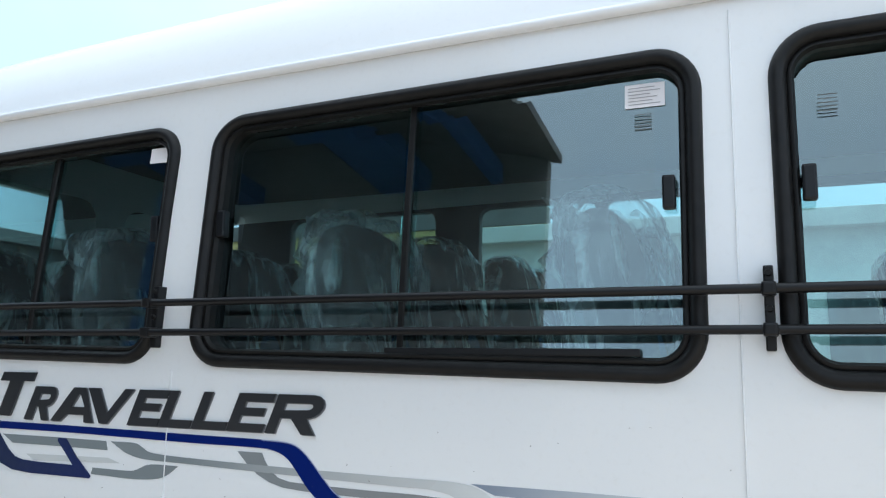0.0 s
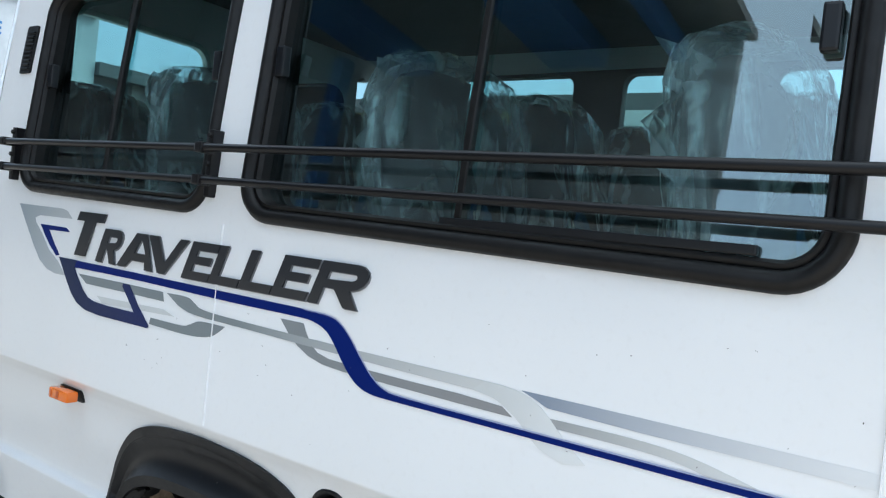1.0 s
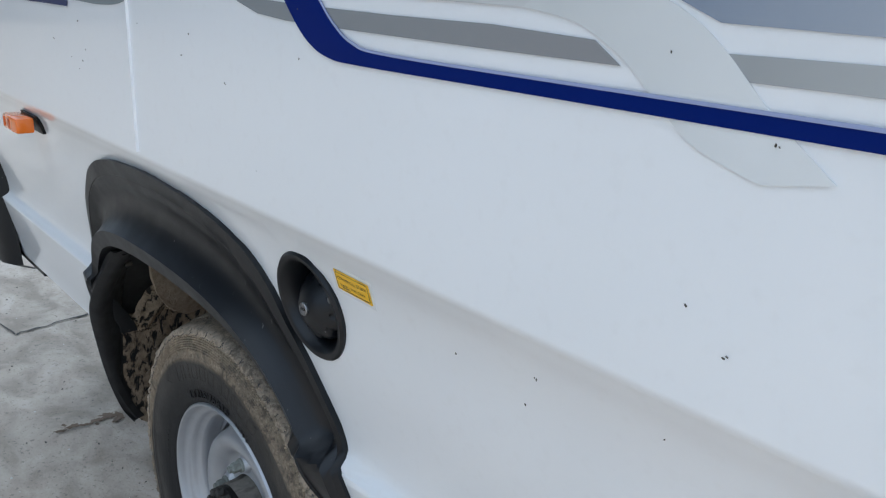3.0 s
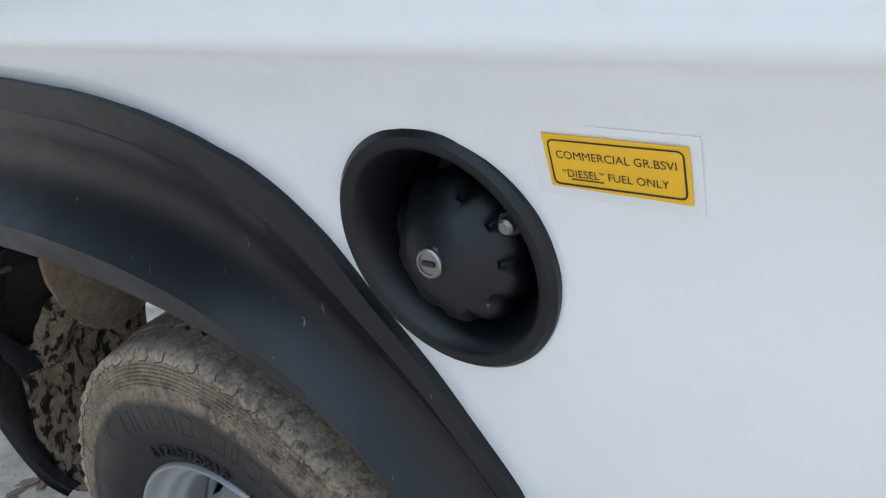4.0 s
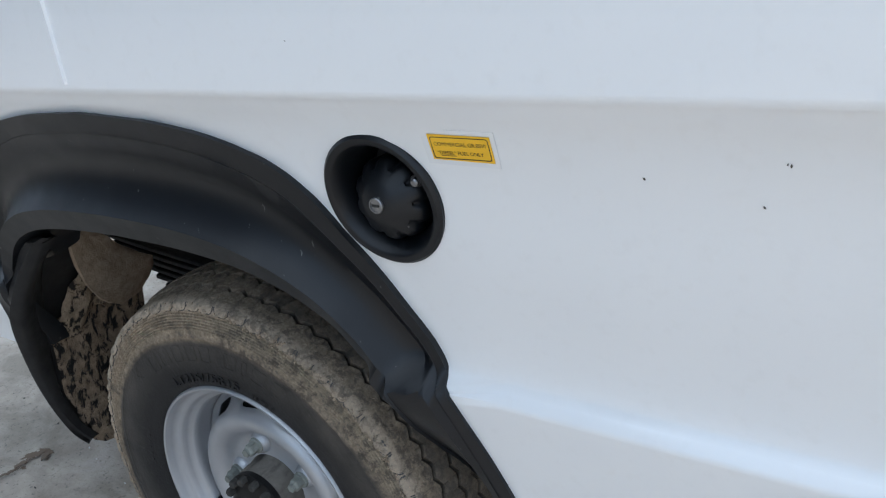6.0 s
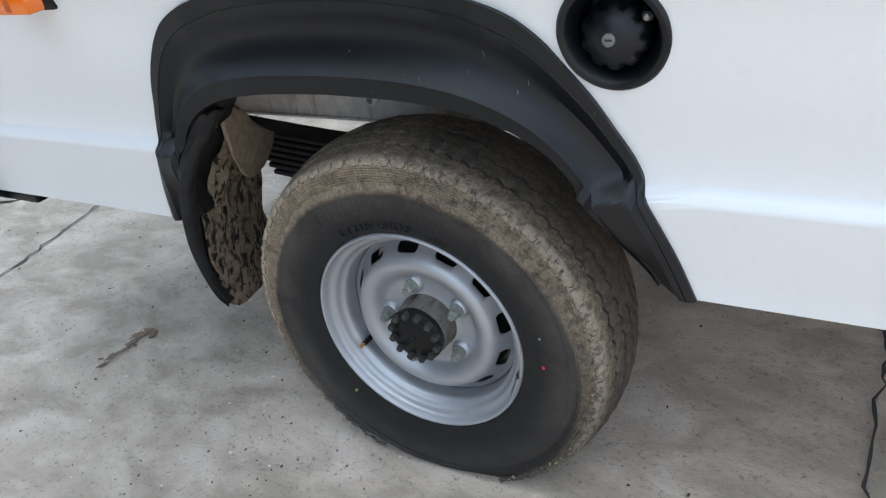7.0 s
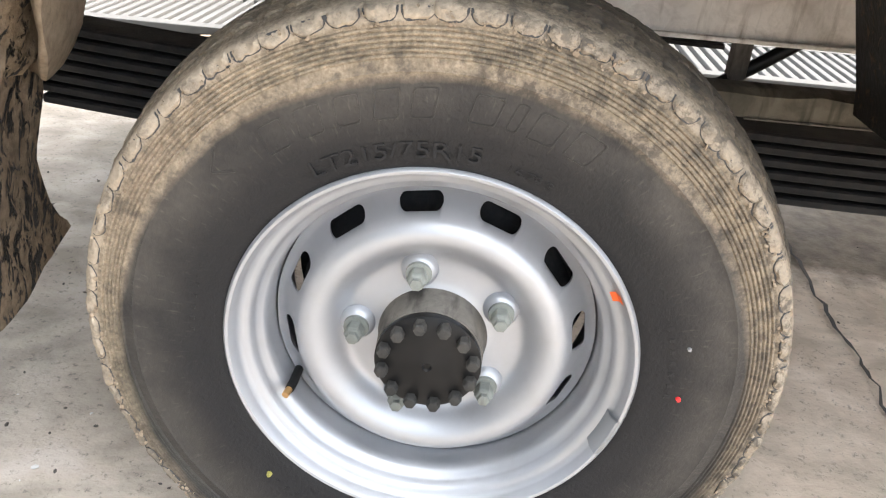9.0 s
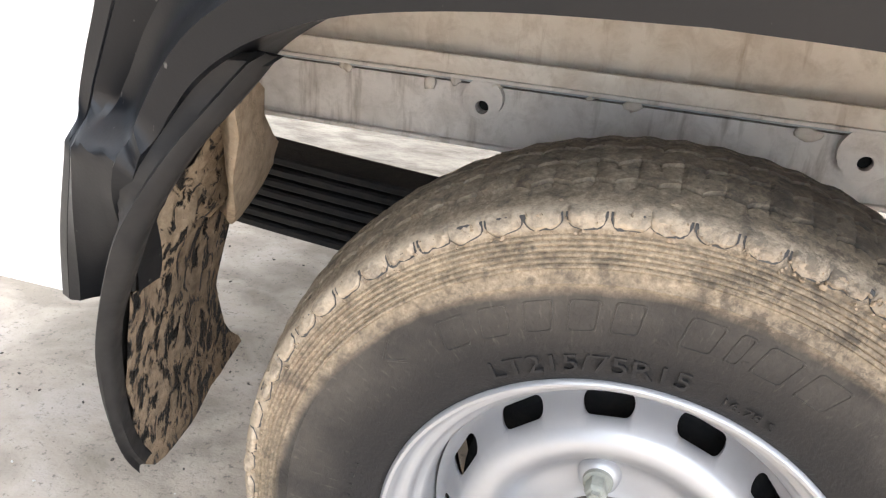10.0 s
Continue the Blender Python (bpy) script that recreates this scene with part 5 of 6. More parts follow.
# hub with its ring of flange bolts
hub = part("hub", lathe_bm([(0.058, 0.165), (0.0545, 0.150), (0.0535, 0.128), (0.0525, 0.122), (0.0540, 0.1185), (0.0540, 0.1125), (0.0490, 0.1105), (0.0400, 0.1090), (0.0340, 0.1070), (0.0120, 0.1055), (0.0050, 0.1040), (0.0035, 0.1065), (0.0, 0.1068)], 48), HUBBLACK, wheel, "greasy black hub with a ring of bolts", smooth=35)
part("hub_barrel", lathe_bm([(0.0590, 0.1655), (0.0556, 0.1500), (0.0546, 0.1280), (0.0538, 0.1235), (0.0520, 0.1225)], 48), IRON, hub, "dusty grey iron barrel", smooth=35)
for k in range(12):
    a = radians(30 * k + 12)
    part("hub_bolt", lathe_bm([(0.0068, 0.1145), (0.0070, 0.1010), (0.0058, 0.0985), (0.0, 0.0980)], 6, (0.0462 * math.cos(a), 0, 0.0462 * math.sin(a))), HUBBOLT, hub)
# tyre valve, balance weight, paint dab
va = radians(207)
vx, vz = 0.1655 * math.cos(va), 0.1655 * math.sin(va)
valve = part("valve", tube_bm([(vx, 0.176, vz), (vx, 0.150, vz), (vx * 1.01, 0.140, vz * 1.01)], 0.0052, 12), SEAL, wheel, smooth=50)
part("valve_tip", tube_bm([(vx * 1.01, 0.142, vz * 1.01), (vx * 1.025, 0.130, vz * 1.025)], 0.0040, 10), BRASS, valve, smooth=50)
rows = []
for k in range(7):
    a = radians(-13 - 2.2 * k)
    rows.append([(r * math.cos(a), y, r * math.sin(a)) for r, y in ((0.2045, 0.1095), (0.2000, 0.1075), (0.1950, 0.1160), (0.1935, 0.1290))])
part("balance_weight", loft_bm(rows), LEAD, wheel, smooth=40)
rows = []
for k in range(4):
    a = radians(29.5 - 1.1 * k)
    rows.append([(r * math.cos(a), y, r * math.sin(a)) for r, y in ((0.2000, 0.1140), (0.1965, 0.1250), (0.1910, 0.1282))])
part("paint_dab", loft_bm(rows), ORANGE, wheel)

# ---------------------------------------------------------------- under the arch: inner panel, rail, springs
part("arch_inner_panel", box_bm((-0.62, 0.395, 0.735), (0.75, 0.415, 1.0), 0.004), ARCH, minibus, "dusty beige inner wheel arch")
part("arch_top", box_bm((-0.60, 0.11, 0.945), (0.70, 0.41, 0.96), 0.004), ARCH, minibus)
part("seam_bead", box_bm((-0.66, 0.3625, 0.7185), (0.80, 0.3685, 0.7225), 0.0015), RAIL, minibus)
part("seam_flange", box_bm((-0.66, 0.396, 0.7085), (0.80, 0.404, 0.726), 0.002), GALV, minibus, "galvanised seam flange")
part("seam_lip", box_bm((-0.66, 0.366, 0.722), (0.80, 0.372, 0.742), 0.002), ARCH, minibus)
lower = [[(-0.72, 0.640), (0.95, 0.640), (0.95, 0.705), (-0.72, 0.705)], [(-0.187 + 0.0075 * math.cos(k * math.pi / 8), 0.684 + 0.0075 * math.sin(k * math.pi / 8)) for k in range(16)], [(0.192 + 0.009 * math.cos(k * math.pi / 8), 0.682 + 0.009 * math.sin(k * math.pi / 8)) for k in range(16)]]
rnd = random.Random(8)
for k in range(26):
    x = -0.42 + 0.035 * k + rnd.uniform(-0.012, 0.012)
    if rnd.random() < 0.45:
        continue
    bm = bmesh.new()
    bmesh.ops.create_icosphere(bm, subdivisions=2, radius=rnd.uniform(0.004, 0.010), matrix=Matrix.Translation((x, 0.398, 0.709 + rnd.uniform(-0.008, 0.006))) @ Matrix.Diagonal((rnd.uniform(0.8, 2.6), 0.45, rnd.uniform(0.6, 1.3), 1)))
    for v in bm.verts:
        v.co += Vector((1, 0.3, 1)) * 0.004 * noise.noise(v.co * 140)
    part("sealer_blob", bm, ARCH if k % 3 else RAIL, minibus, smooth=70)
part("side_rail", plate_bm(lower, lambda u, v, d: (u, 0.405 + d, v), 0.006), RAIL, minibus, "dusty white chassis side rail with holes")
for hx, hz, rr in ((-0.187, 0.693, 0.022), (0.192, 0.692, 0.027)):
    part("rail_boss", plate_bm([[(hx + rr * math.cos(k * math.pi / 12), hz + rr * math.sin(k * math.pi / 12)) for k in range(24)], [(hx + 0.0074 * math.cos(k * math.pi / 8), hz - 0.009 + 0.0074 * math.sin(k * math.pi / 8)) for k in range(16)]], lambda u, v, d: (u, 0.394 + d, v), 0.011), RAIL, minibus)
part("rail_foot", box_bm((-0.72, 0.396, 0.637), (0.95, 0.404, 0.6425), 0.002), RAIL, minibus)
# black sheet behind the rail, the painted shade of its holes and gap
part("rail_gap_shade", box_bm((-0.9, 0.412, 0.66), (1.2, 0.43, 0.735)), SEAL, minibus)
part("underbody", box_bm((REAR - 0.05, 0.42, 0.735), (FRONT, 1.80, 0.79)), RAIL, minibus)
# unseen far rail, tyre and shaft, added to block light under the body
part("far_rail", box_bm((-0.9, 1.49, 0.60), (2.6, 1.53, 0.735), 0.004), RAIL, minibus)
part("far_tyre", lathe_bm([(0.20, 1.585), (0.24, 1.575), (0.30, 1.580), (0.345, 1.595), (0.352, 1.62), (0.352, 1.75), (0.345, 1.775), (0.30, 1.79), (0.20, 1.785)], 96, (WX, 0, WZ), closed=True), TYRE, minibus, smooth=40)
part("prop_shaft", tube_bm([(WX, 0.95, WZ + 0.02), (2.6, 0.95, 0.50)], 0.038, 16), SPRING, minibus, smooth=50)
part("axle_casing", lathe_bm([(0.02, 0.80), (0.10, 0.83), (0.14, 0.90), (0.15, 0.95), (0.14, 1.00), (0.10, 1.07), (0.02, 1.10)], 32, (WX, 0, WZ)), SPRING, minibus, smooth=50)
part("axle", tube_bm([(WX, 0.30, WZ), (WX, 1.60, WZ)], 0.055, 18), SPRING, minibus, smooth=50)
for y0 in (0.435, 1.36):
    for k in range(7):
        half = (0.76, 0.72, 0.66, 0.62, 0.59, 0.565, 0.555)[k]
        rows = []
        for i in range(25):
            x = -half + i / 24 * (half + (0.28 if k == 6 else half))
            z = 0.544 - 0.030 * x - 0.045 * max(x, 0.0) + 0.060 * x * x - k * 0.0162
            rows.append([(WX + x, y0 + 0.003, z), (WX + x, y0 + 0.065, z), (WX + x, y0 + 0.065, z - 0.0118), (WX + x, y0 + 0.003, z - 0.0118), (WX + x, y0, z - 0.0095), (WX + x, y0, z - 0.0023)])
        bm = loft_bm(rows, closed_u=True)
        bm.verts.ensure_lookup_table()
        bm.faces.new(bm.verts[:6]), bm.faces.new(bm.verts[-6:])
        part("spring_leaf", bm, SPRING, minibus)
part("spring_clip", box_bm((0.30, 0.425, 0.42), (0.345, 0.51, 0.545), 0.004), SPRING, minibus)
part("brake_pipe", tube_bm(spline([(0.29, 0.48, 0.530), (0.335, 0.48, 0.562), (0.39, 0.475, 0.602), (0.45, 0.47, 0.648)], 5), 0.009, 8), SEAL, minibus, smooth=50)
part("pipe_clip", box_bm((0.350, 0.465, 0.578), (0.372, 0.49, 0.640), 0.004), IRON, minibus)
bm = bmesh.new()
for k in range(29):
    x = 0.305 + 0.035 * k
    wear = 0.006 * noise.noise(Vector((x * 25, 0.3, 0))) if k else 0.012
    for y, z in ((0.402, 0.552 + wear * 0.5), (0.402, 0.580 + wear * (k > 0)), (0.412, 0.585), (0.440, 0.585), (0.440, 0.552)):
        bm.verts.new((x, y + 0.0015 * noise.noise(Vector((x * 40, z * 60, 0))), z))
bm.verts.ensure_lookup_table()
for k in range(28):
    for j in range(5):
        bm.faces.new([bm.verts[5 * k + j], bm.verts[5 * k + (j + 1) % 5], bm.verts[5 * k + 5 + (j + 1) % 5], bm.verts[5 * k + 5 + j]])
bm.faces.new(bm.verts[:5])
part("chassis_beam", bm, OLIVE, minibus, "dusty olive-brown chassis beam", smooth=30)
part("beam_lip", box_bm((0.36, 0.398, 0.5495), (0.52, 0.402, 0.5520), 0.001), IRON, minibus)
# inner liner on the leading side of the arch
rows = []
for z, x in ((0.86, 0.36), (0.78, 0.405), (0.70, 0.44), (0.60, 0.472), (0.57, 0.478)):
    rows.append([(x, y, z) for y in (0.10, 0.20, 0.30, 0.39)])
part("arch_liner", loft_bm(rows), LINER, minibus, "black rubber arch liner", smooth=40)

# ---------------------------------------------------------------- mud flap behind the wheel
FL = spline([(-0.331, 0, 0.752), (-0.343, 0, 0.732), (-0.383, 0, 0.670), (-0.412, 0, 0.590), (-0.432, 0, 0.520), (-0.448, 0, 0.420), (-0.463, 0, 0.276)], 6)
FLAPW = [(0.28, 0.402), (0.36, 0.345), (0.45, 0.315), (0.52, 0.325), (0.57, 0.330), (0.63, 0.310), (0.69, 0.250), (0.74, 0.165), (0.77, 0.120)]


def flap_rows(dx, rough, y0):
    rows = []
    for p in FL:
        row = []
        for j in range(14):
            ya = y0 + (0.014 * ease((p.z - 0.56) / 0.05) if rough else -0.030 * ease((p.z - 0.62) / 0.06)) + 0.016 * ease((0.44 - p.z) / 0.06)
            y = ya + (interp(FLAPW, p.z) - ya) * j / 13
            z = p.z + (0.105 * max(0.0, (0.190 - y) / 0.085) ** 2 + 0.03 * max(0.0, (y - 0.26) / 0.14)) * ease((0.40 - p.z) / 0.12)
            x = p.x - 0.13 * (y - 0.11) * ease((0.72 - p.z) / 0.10)
            row.append((x + dx + rough * noise.noise(Vector((y * 28, z * 22, 1.7))), y, z))
        rows.append(row)
    return rows


flap = part("mud_flap", loft_bm(flap_rows(-0.012, 0.0, 0.100)), FLAP, minibus, "black rubber mud flap caked with dried mud", smooth=50)
part("flap_mud", loft_bm([row for row, p in zip(flap_rows(-0.004, 0.006, 0.112), FL) if p.z < 0.60]), MUD, flap, "flaking tan mud crust", smooth=60)
# cake of mud over the upper flap, with a ragged overhanging lower edge
flap_at = sorted((q.z, q.x) for q in FL)
rows = []
for i in range(22):
    f = i / 21
    row = []
    for j in range(26):
        g = j / 25
        z = 0.540 + 0.045 * g + (0.178 - 0.040 * g) * f
        right = interp(FLAPW, z) - 0.006
        left = min(right - 0.04, 0.104 + 0.55 * max(0.0, z - 0.535))
        y = left + (right - left) * g
        p = Vector((0, y, z))
        edge = min(1.0, 5 * f, 6 * g, 6 * (1 - g), 6 * (1 - f)) if f > 0 else 0.0
        thick = (0.006 + 0.012 * (1 - f) ** 2) * edge ** 0.5
        x = interp(flap_at, z) - 0.13 * (y - 0.11) * ease((0.72 - z) / 0.10) - 0.010
        lump = 0.006 * noise.noise(p * 40) + 0.004 * noise.noise(p * 95)
        row.append((x + 0.006 + thick + lump * min(1.0, edge + 0.3), y, z + (0.014 * noise.noise(p * 60 + Vector((4, 0, 0))) + 0.030 * noise.noise(p * 22)) * (1 - f)))
    rows.append(row)
part("mud_cake", loft_bm(rows), CAKE, flap, "thick ragged cake of tan mud", smooth=60)
# outer moulded edge of the flap: a proud band over the foot of the flare, and the smooth face behind it
OUT = spline([(-0.262, 0.052, 0.787), (-0.284, 0.046, 0.762), (-0.322, 0.036, 0.717), (-0.362, 0.030, 0.660), (-0.389, 0.036, 0.611), (-0.431, 0.058, 0.521), (-0.447, 0.072, 0.459), (-0.456, 0.088, 0.400), (-0.462, 0.107, 0.346), (-0.466, 0.130, 0.306)], 4)
INW = spline([(-0.254, 0.066, 0.783), (-0.274, 0.060, 0.757), (-0.310, 0.048, 0.713), (-0.347, 0.042, 0.658), (-0.372, 0.046, 0.610), (-0.414, 0.064, 0.532), (-0.433, 0.078, 0.466), (-0.446, 0.093, 0.405), (-0.457, 0.114, 0.352), (-0.463, 0.137, 0.312)], 4)
flap_x = sorted((q.z, q.x) for q in FL)
rows = []
for k, (p, q) in enumerate(zip(OUT, INW)):
    back = 0.016 if k == 0 else 0.0
    m = (p + q) / 2
    high = ease((p.z - 0.60) / 0.05)
    lip = Vector((ARCH_X - interp(LIP, p.z), flank(p.z) - 0.026 + 0.050 * ease((0.70 - p.z) / 0.155), p.z))
    near = p + Vector((-0.012, 0.022, 0))
    far = near.lerp(lip, high)
    rows.append([tuple(far), tuple(near.lerp((lip + p) / 2 + Vector((0, 0.003, 0)), high)), (p.x - 0.001, p.y + 0.005 + back, p.z), (p.x + 0.003, p.y + 0.0005 + back, p.z), (m.x, m.y - 0.0030 + back, m.z), (q.x - 0.003, q.y - 0.001 + back, q.z), (q.x, q.y + 0.003 + back, q.z),
                 (q.x - 0.004, q.y + 0.020, q.z), (interp(flap_x, q.z) - 0.006, max(0.108, q.y + 0.012) + 0.006 * ease((0.36 - q.z) / 0.05), q.z)])
part("flap_edge", loft_bm(rows), FLAP, flap, "smooth black moulded edge", smooth=50)
part("flap_bolt", lathe_bm([(0.0, 0.084), (0.0034, 0.0845), (0.0048, 0.087), (0.0048, 0.096)], 12, (-0.300, 0, 0.745)), IRON, flap, smooth=40)
# thick slab of mud stuck on the upper flap
rows = []
for z, y0, y1, xf in ((0.757, 0.150, 0.172, -0.332), (0.738, 0.146, 0.205, -0.333), (0.715, 0.143, 0.228, -0.336), (0.69, 0.142, 0.250, -0.338), (0.655, 0.160, 0.294, -0.343), (0.628, 0.176, 0.326, -0.349), (0.610, 0.188, 0.330, -0.354), (0.588, 0.212, 0.320, -0.364), (0.565, 0.245, 0.298, -0.380)):
    ring = []
    for k in range(28):
        a = 2 * math.pi * k / 28
        c, s2 = math.cos(a), math.sin(a)
        q = (abs(c) ** 10 + abs(s2) ** 10) ** -0.1
        y = (y0 + y1) / 2 + (y1 - y0) / 2 * s2 * q
        x = xf - 0.26 * (y - 0.155) - (0.010 + 0.040 * (y - y0) / (y1 - y0)) * (1 - c * q) / 2
        p = Vector((x, y, z))
        ring.append(p + Vector((1, 0.5, 1)) * (0.0060 * noise.noise(p * 34) + 0.0036 * noise.noise(p * 90)))
    rows.append(ring)
bm = loft_bm(rows, closed_u=True)
bm.verts.ensure_lookup_table()
bm.faces.new([bm.verts[len(bm.verts) - 28 + k] for k in range(28)])
bm.faces.new([bm.verts[27 - k] for k in range(28)])
part("mud_lump", bm, LUMP, flap, "thick slab of dried mud", smooth=50)

# ---------------------------------------------------------------- passenger seats under polythene
def seat_back_rows(grow=0.0, wrinkle=0.0, seed=0.0):
    """Rings of a high backrest, base at z = 0, facing +x."""
    rows = []
    for z, half, thick, lean in ((0.0, 0.215, 0.075, 0.0), (0.20, 0.225, 0.078, -0.025), (0.40, 0.226, 0.074, -0.055), (0.54, 0.224, 0.070, -0.08), (0.62, 0.214, 0.068, -0.095), (0.68, 0.194, 0.062, -0.106), (0.72, 0.160, 0.050, -0.112), (0.742, 0.100, 0.030, -0.115), (0.749, 0.02, 0.006, -0.115)):
        ring = []
        for k in range(36):
            a = 2 * math.pi * k / 36
            c, s = math.cos(a), math.sin(a)
            q = (abs(c) ** 3.2 + abs(s) ** 3.2) ** (-1 / 3.2)
            p = Vector((lean + (thick + grow) * c * q, (half + grow) * s * q, z + (grow if z > 0.6 else 0)))
            if wrinkle:
                n1 = noise.noise(Vector((p.x * 9, p.y * 11 + seed, p.z * 3.0 + seed)))
                n2 = noise.noise(Vector((p.x * 22 + seed, p.y * 24, p.z * 6)))
                p += Vector((c, s, 0.3)) * wrinkle * (n1 + 0.5 * n2)
            ring.append(p)
        rows.append(ring)
    return rows


def bus_seat(x, y, seed, loose=0.0):
    s = thing("bus_seat", "blue and grey passenger seat wrapped in clear polythene", "seat", "passenger seats", (x, y, 1.150 if y < 0.5 else 1.165))
    back = part("backrest", loft_bm(seat_back_rows(), closed_u=True), SEATGREY, s, "grey and blue cloth backrest", smooth=50)
    part("centre_panel", loft_bm([[(p.x * 1.0 + 0.006, p.y * 0.62, p.z * 0.9 + 0.02) for p in ring] for ring in seat_back_rows()], closed_u=True), SEATBLUE, back, smooth=50)
    part("cushion", box_bm((-0.02, -0.215, -0.10), (0.46, 0.215, 0.03), 0.035), SEATBLUE, s, smooth=60)
    part("pedestal", box_bm((0.04, -0.17, -0.310 if y < 0.5 else -0.325), (0.36, 0.17, -0.10), 0.01), SEATGREY, s)
    cover = part("polythene_cover", loft_bm(seat_back_rows(0.014 + loose, 0.012 + loose * 0.6, seed), closed_u=True), FILM, s, "creased clear polythene cover", smooth=60)
    cover.visible_shadow = False
    return s


def loose_film(seat, y0, y1, z0, z1, seed):
    """A bunched flap of polythene hanging behind the headrest."""
    rows = []
    for i in range(15):
        row = []
        for j in range(13):
            u, v = i / 14, j / 12
            y, z = y0 + (y1 - y0) * u, z0 + (z1 - z0) * v
            fold = noise.noise(Vector((u * 3.0 + seed, v * 2.2, 0.3))) + 0.5 * noise.noise(Vector((u * 7 + seed, v * 6, 4.0)))
            row.append((-0.155 - 0.05 * v + 0.075 * fold, y + 0.02 * fold, z + 0.012 * noise.noise(Vector((u * 6, seed, 2)))))
        rows.append(row)
    ob = part("loose_film", loft_bm(rows), MILKY, seat, "bunched clear polythene", smooth=25)
    ob.visible_shadow = False


SEATS = [(-1.00, 0.33, 0.0), (-1.00, 0.80, 0.0), (-1.00, 1.27, 0.0), (-0.30, 0.33, 0.02), (-0.26, 0.80, 0.0), (-0.26, 1.20, 0.0), (0.50, 0.33, 0.02), (0.53, 0.80, 0.01), (0.64, 1.22, 0.0), (0.64, 1.62, 0.0),
         (1.18, 0.33, 0.035), (1.22, 0.80, 0.0), (1.95, 0.33, 0.0), (1.95, 0.80, 0.0), (1.95, 1.52, 0.0)]
for i, (sx, sy, lo) in enumerate(SEATS):
    seat = bus_seat(sx, sy, 3.1 * i, lo)
    if sx in (-0.30, 0.50, 1.18):
        loose_film(seat, -0.20, 0.10, 0.50, 0.755, 1.7 * i)

# ---------------------------------------------------------------- yard: one concrete ground sheet
GZ = 0.030
bm = bmesh.new()
xs = [-400, -120, -40, -14] + [-7 + 0.25 * k for k in range(57)] + [14, 40, 120, 400]
ys = [-400, -120, -40, -14] + [-5 + 0.25 * k for k in range(45)] + [14, 40, 120, 400]
vs = [[bm.verts.new((x, y, GZ if abs(x) > 7 or not -5 < y < 6 else GZ + 0.006 * noise.noise(Vector((x * 0.9, y * 0.9, 0))) - 0.003)) for x in xs] for y in ys]
for a, b in zip(vs, vs[1:]):
    for k in range(len(xs) - 1):
        bm.faces.new((a[k], a[k + 1], b[k + 1], b[k]))
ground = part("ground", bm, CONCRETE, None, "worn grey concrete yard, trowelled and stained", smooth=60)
tagged(ground, category="ground", kind="structure")


def crack(points, w, seed):
    rnd = random.Random(seed)
    path = spline([(x, y, 0) for x, y in points], 8)
    left, right = [], []
    for i, p in enumerate(path):
        d = (path[min(i + 1, len(path) - 1)] - path[max(i - 1, 0)]).normalized()
        nrm = Vector((-d.y, d.x, 0))
        c = p + nrm * rnd.uniform(-0.010, 0.010)
        ww = w * rnd.uniform(0.4, 1.2)
        left.append((c.x + nrm.x * ww, c.y + nrm.y * ww, GZ + 0.0035))
        right.append((c.x - nrm.x * ww, c.y - nrm.y * ww, GZ + 0.0035))
    return loft_bm([left, right])


for pts2, w, sd in (([(-1.735, 0.18), (-1.773, 0.43), (-1.84, 0.715), (-1.88, 1.15), (-1.83, 2.13)], 0.006, 1), ([(0.766, 0.275), (0.772, 0.574), (0.778, 0.758), (0.783, 0.995), (0.80, 1.30), (0.83, 1.93)], 0.004, 2), ([(-2.52, -0.11), (-2.13, 0.08), (-1.735, 0.18)], 0.003, 3)):
    part("ground_crack", crack(pts2, w, sd), CRACK, ground, "thin dirty crack in the concrete")


def blotch(name, cx, cy, rx, ry, seed, material, label, ang=0.0, lift=0.0):
    rnd = random.Random(seed)
    loop = []
    for k in range(40):
        a = 2 * math.pi * k / 40
        q = 0.75 + 0.5 * noise.noise(Vector((math.cos(a) * 1.6 + seed, math.sin(a) * 1.6, 0.5))) + rnd.uniform(-0.16, 0.16)
        u, v = rx * q * math.cos(a), ry * q * math.sin(a)
        loop.append((cx + u * math.cos(ang) - v * math.sin(ang), cy + u * math.sin(ang) + v * math.cos(ang)))
    return part(name, plate_bm([loop], lambda u, v, d: (u, v, GZ + 0.0042 + lift - d), 0.0012), material, ground, label)


for k, (bx, by2, brx, bry, ba) in enumerate(((-0.975, 0.262, 0.030, 0.014, 0.3), (-0.990, 0.240, 0.034, 0.018, 0.9), (-0.955, 0.250, 0.020, 0.010, 2.2), (-0.985, 0.205, 0.022, 0.012, 1.5), (-0.978, 0.172, 0.026, 0.010, 1.3), (-0.990, 0.138, 0.030, 0.011, 1.5), (-0.985, 0.104, 0.020, 0.008, 1.2),
                                                (-1.010, 0.120, 0.010, 0.006, 0.4), (-0.962, 0.196, 0.009, 0.006, 0.2), (-1.205, -0.095, 0.018, 0.012, 0.2), (-1.230, -0.075, 0.008, 0.006, 0.9))):
    blotch("spill", bx, by2, brx, bry, 2.7 * k + 2, STAINM, "brown dried spill" if k < 7 else "", ba, 0.0002 * k)

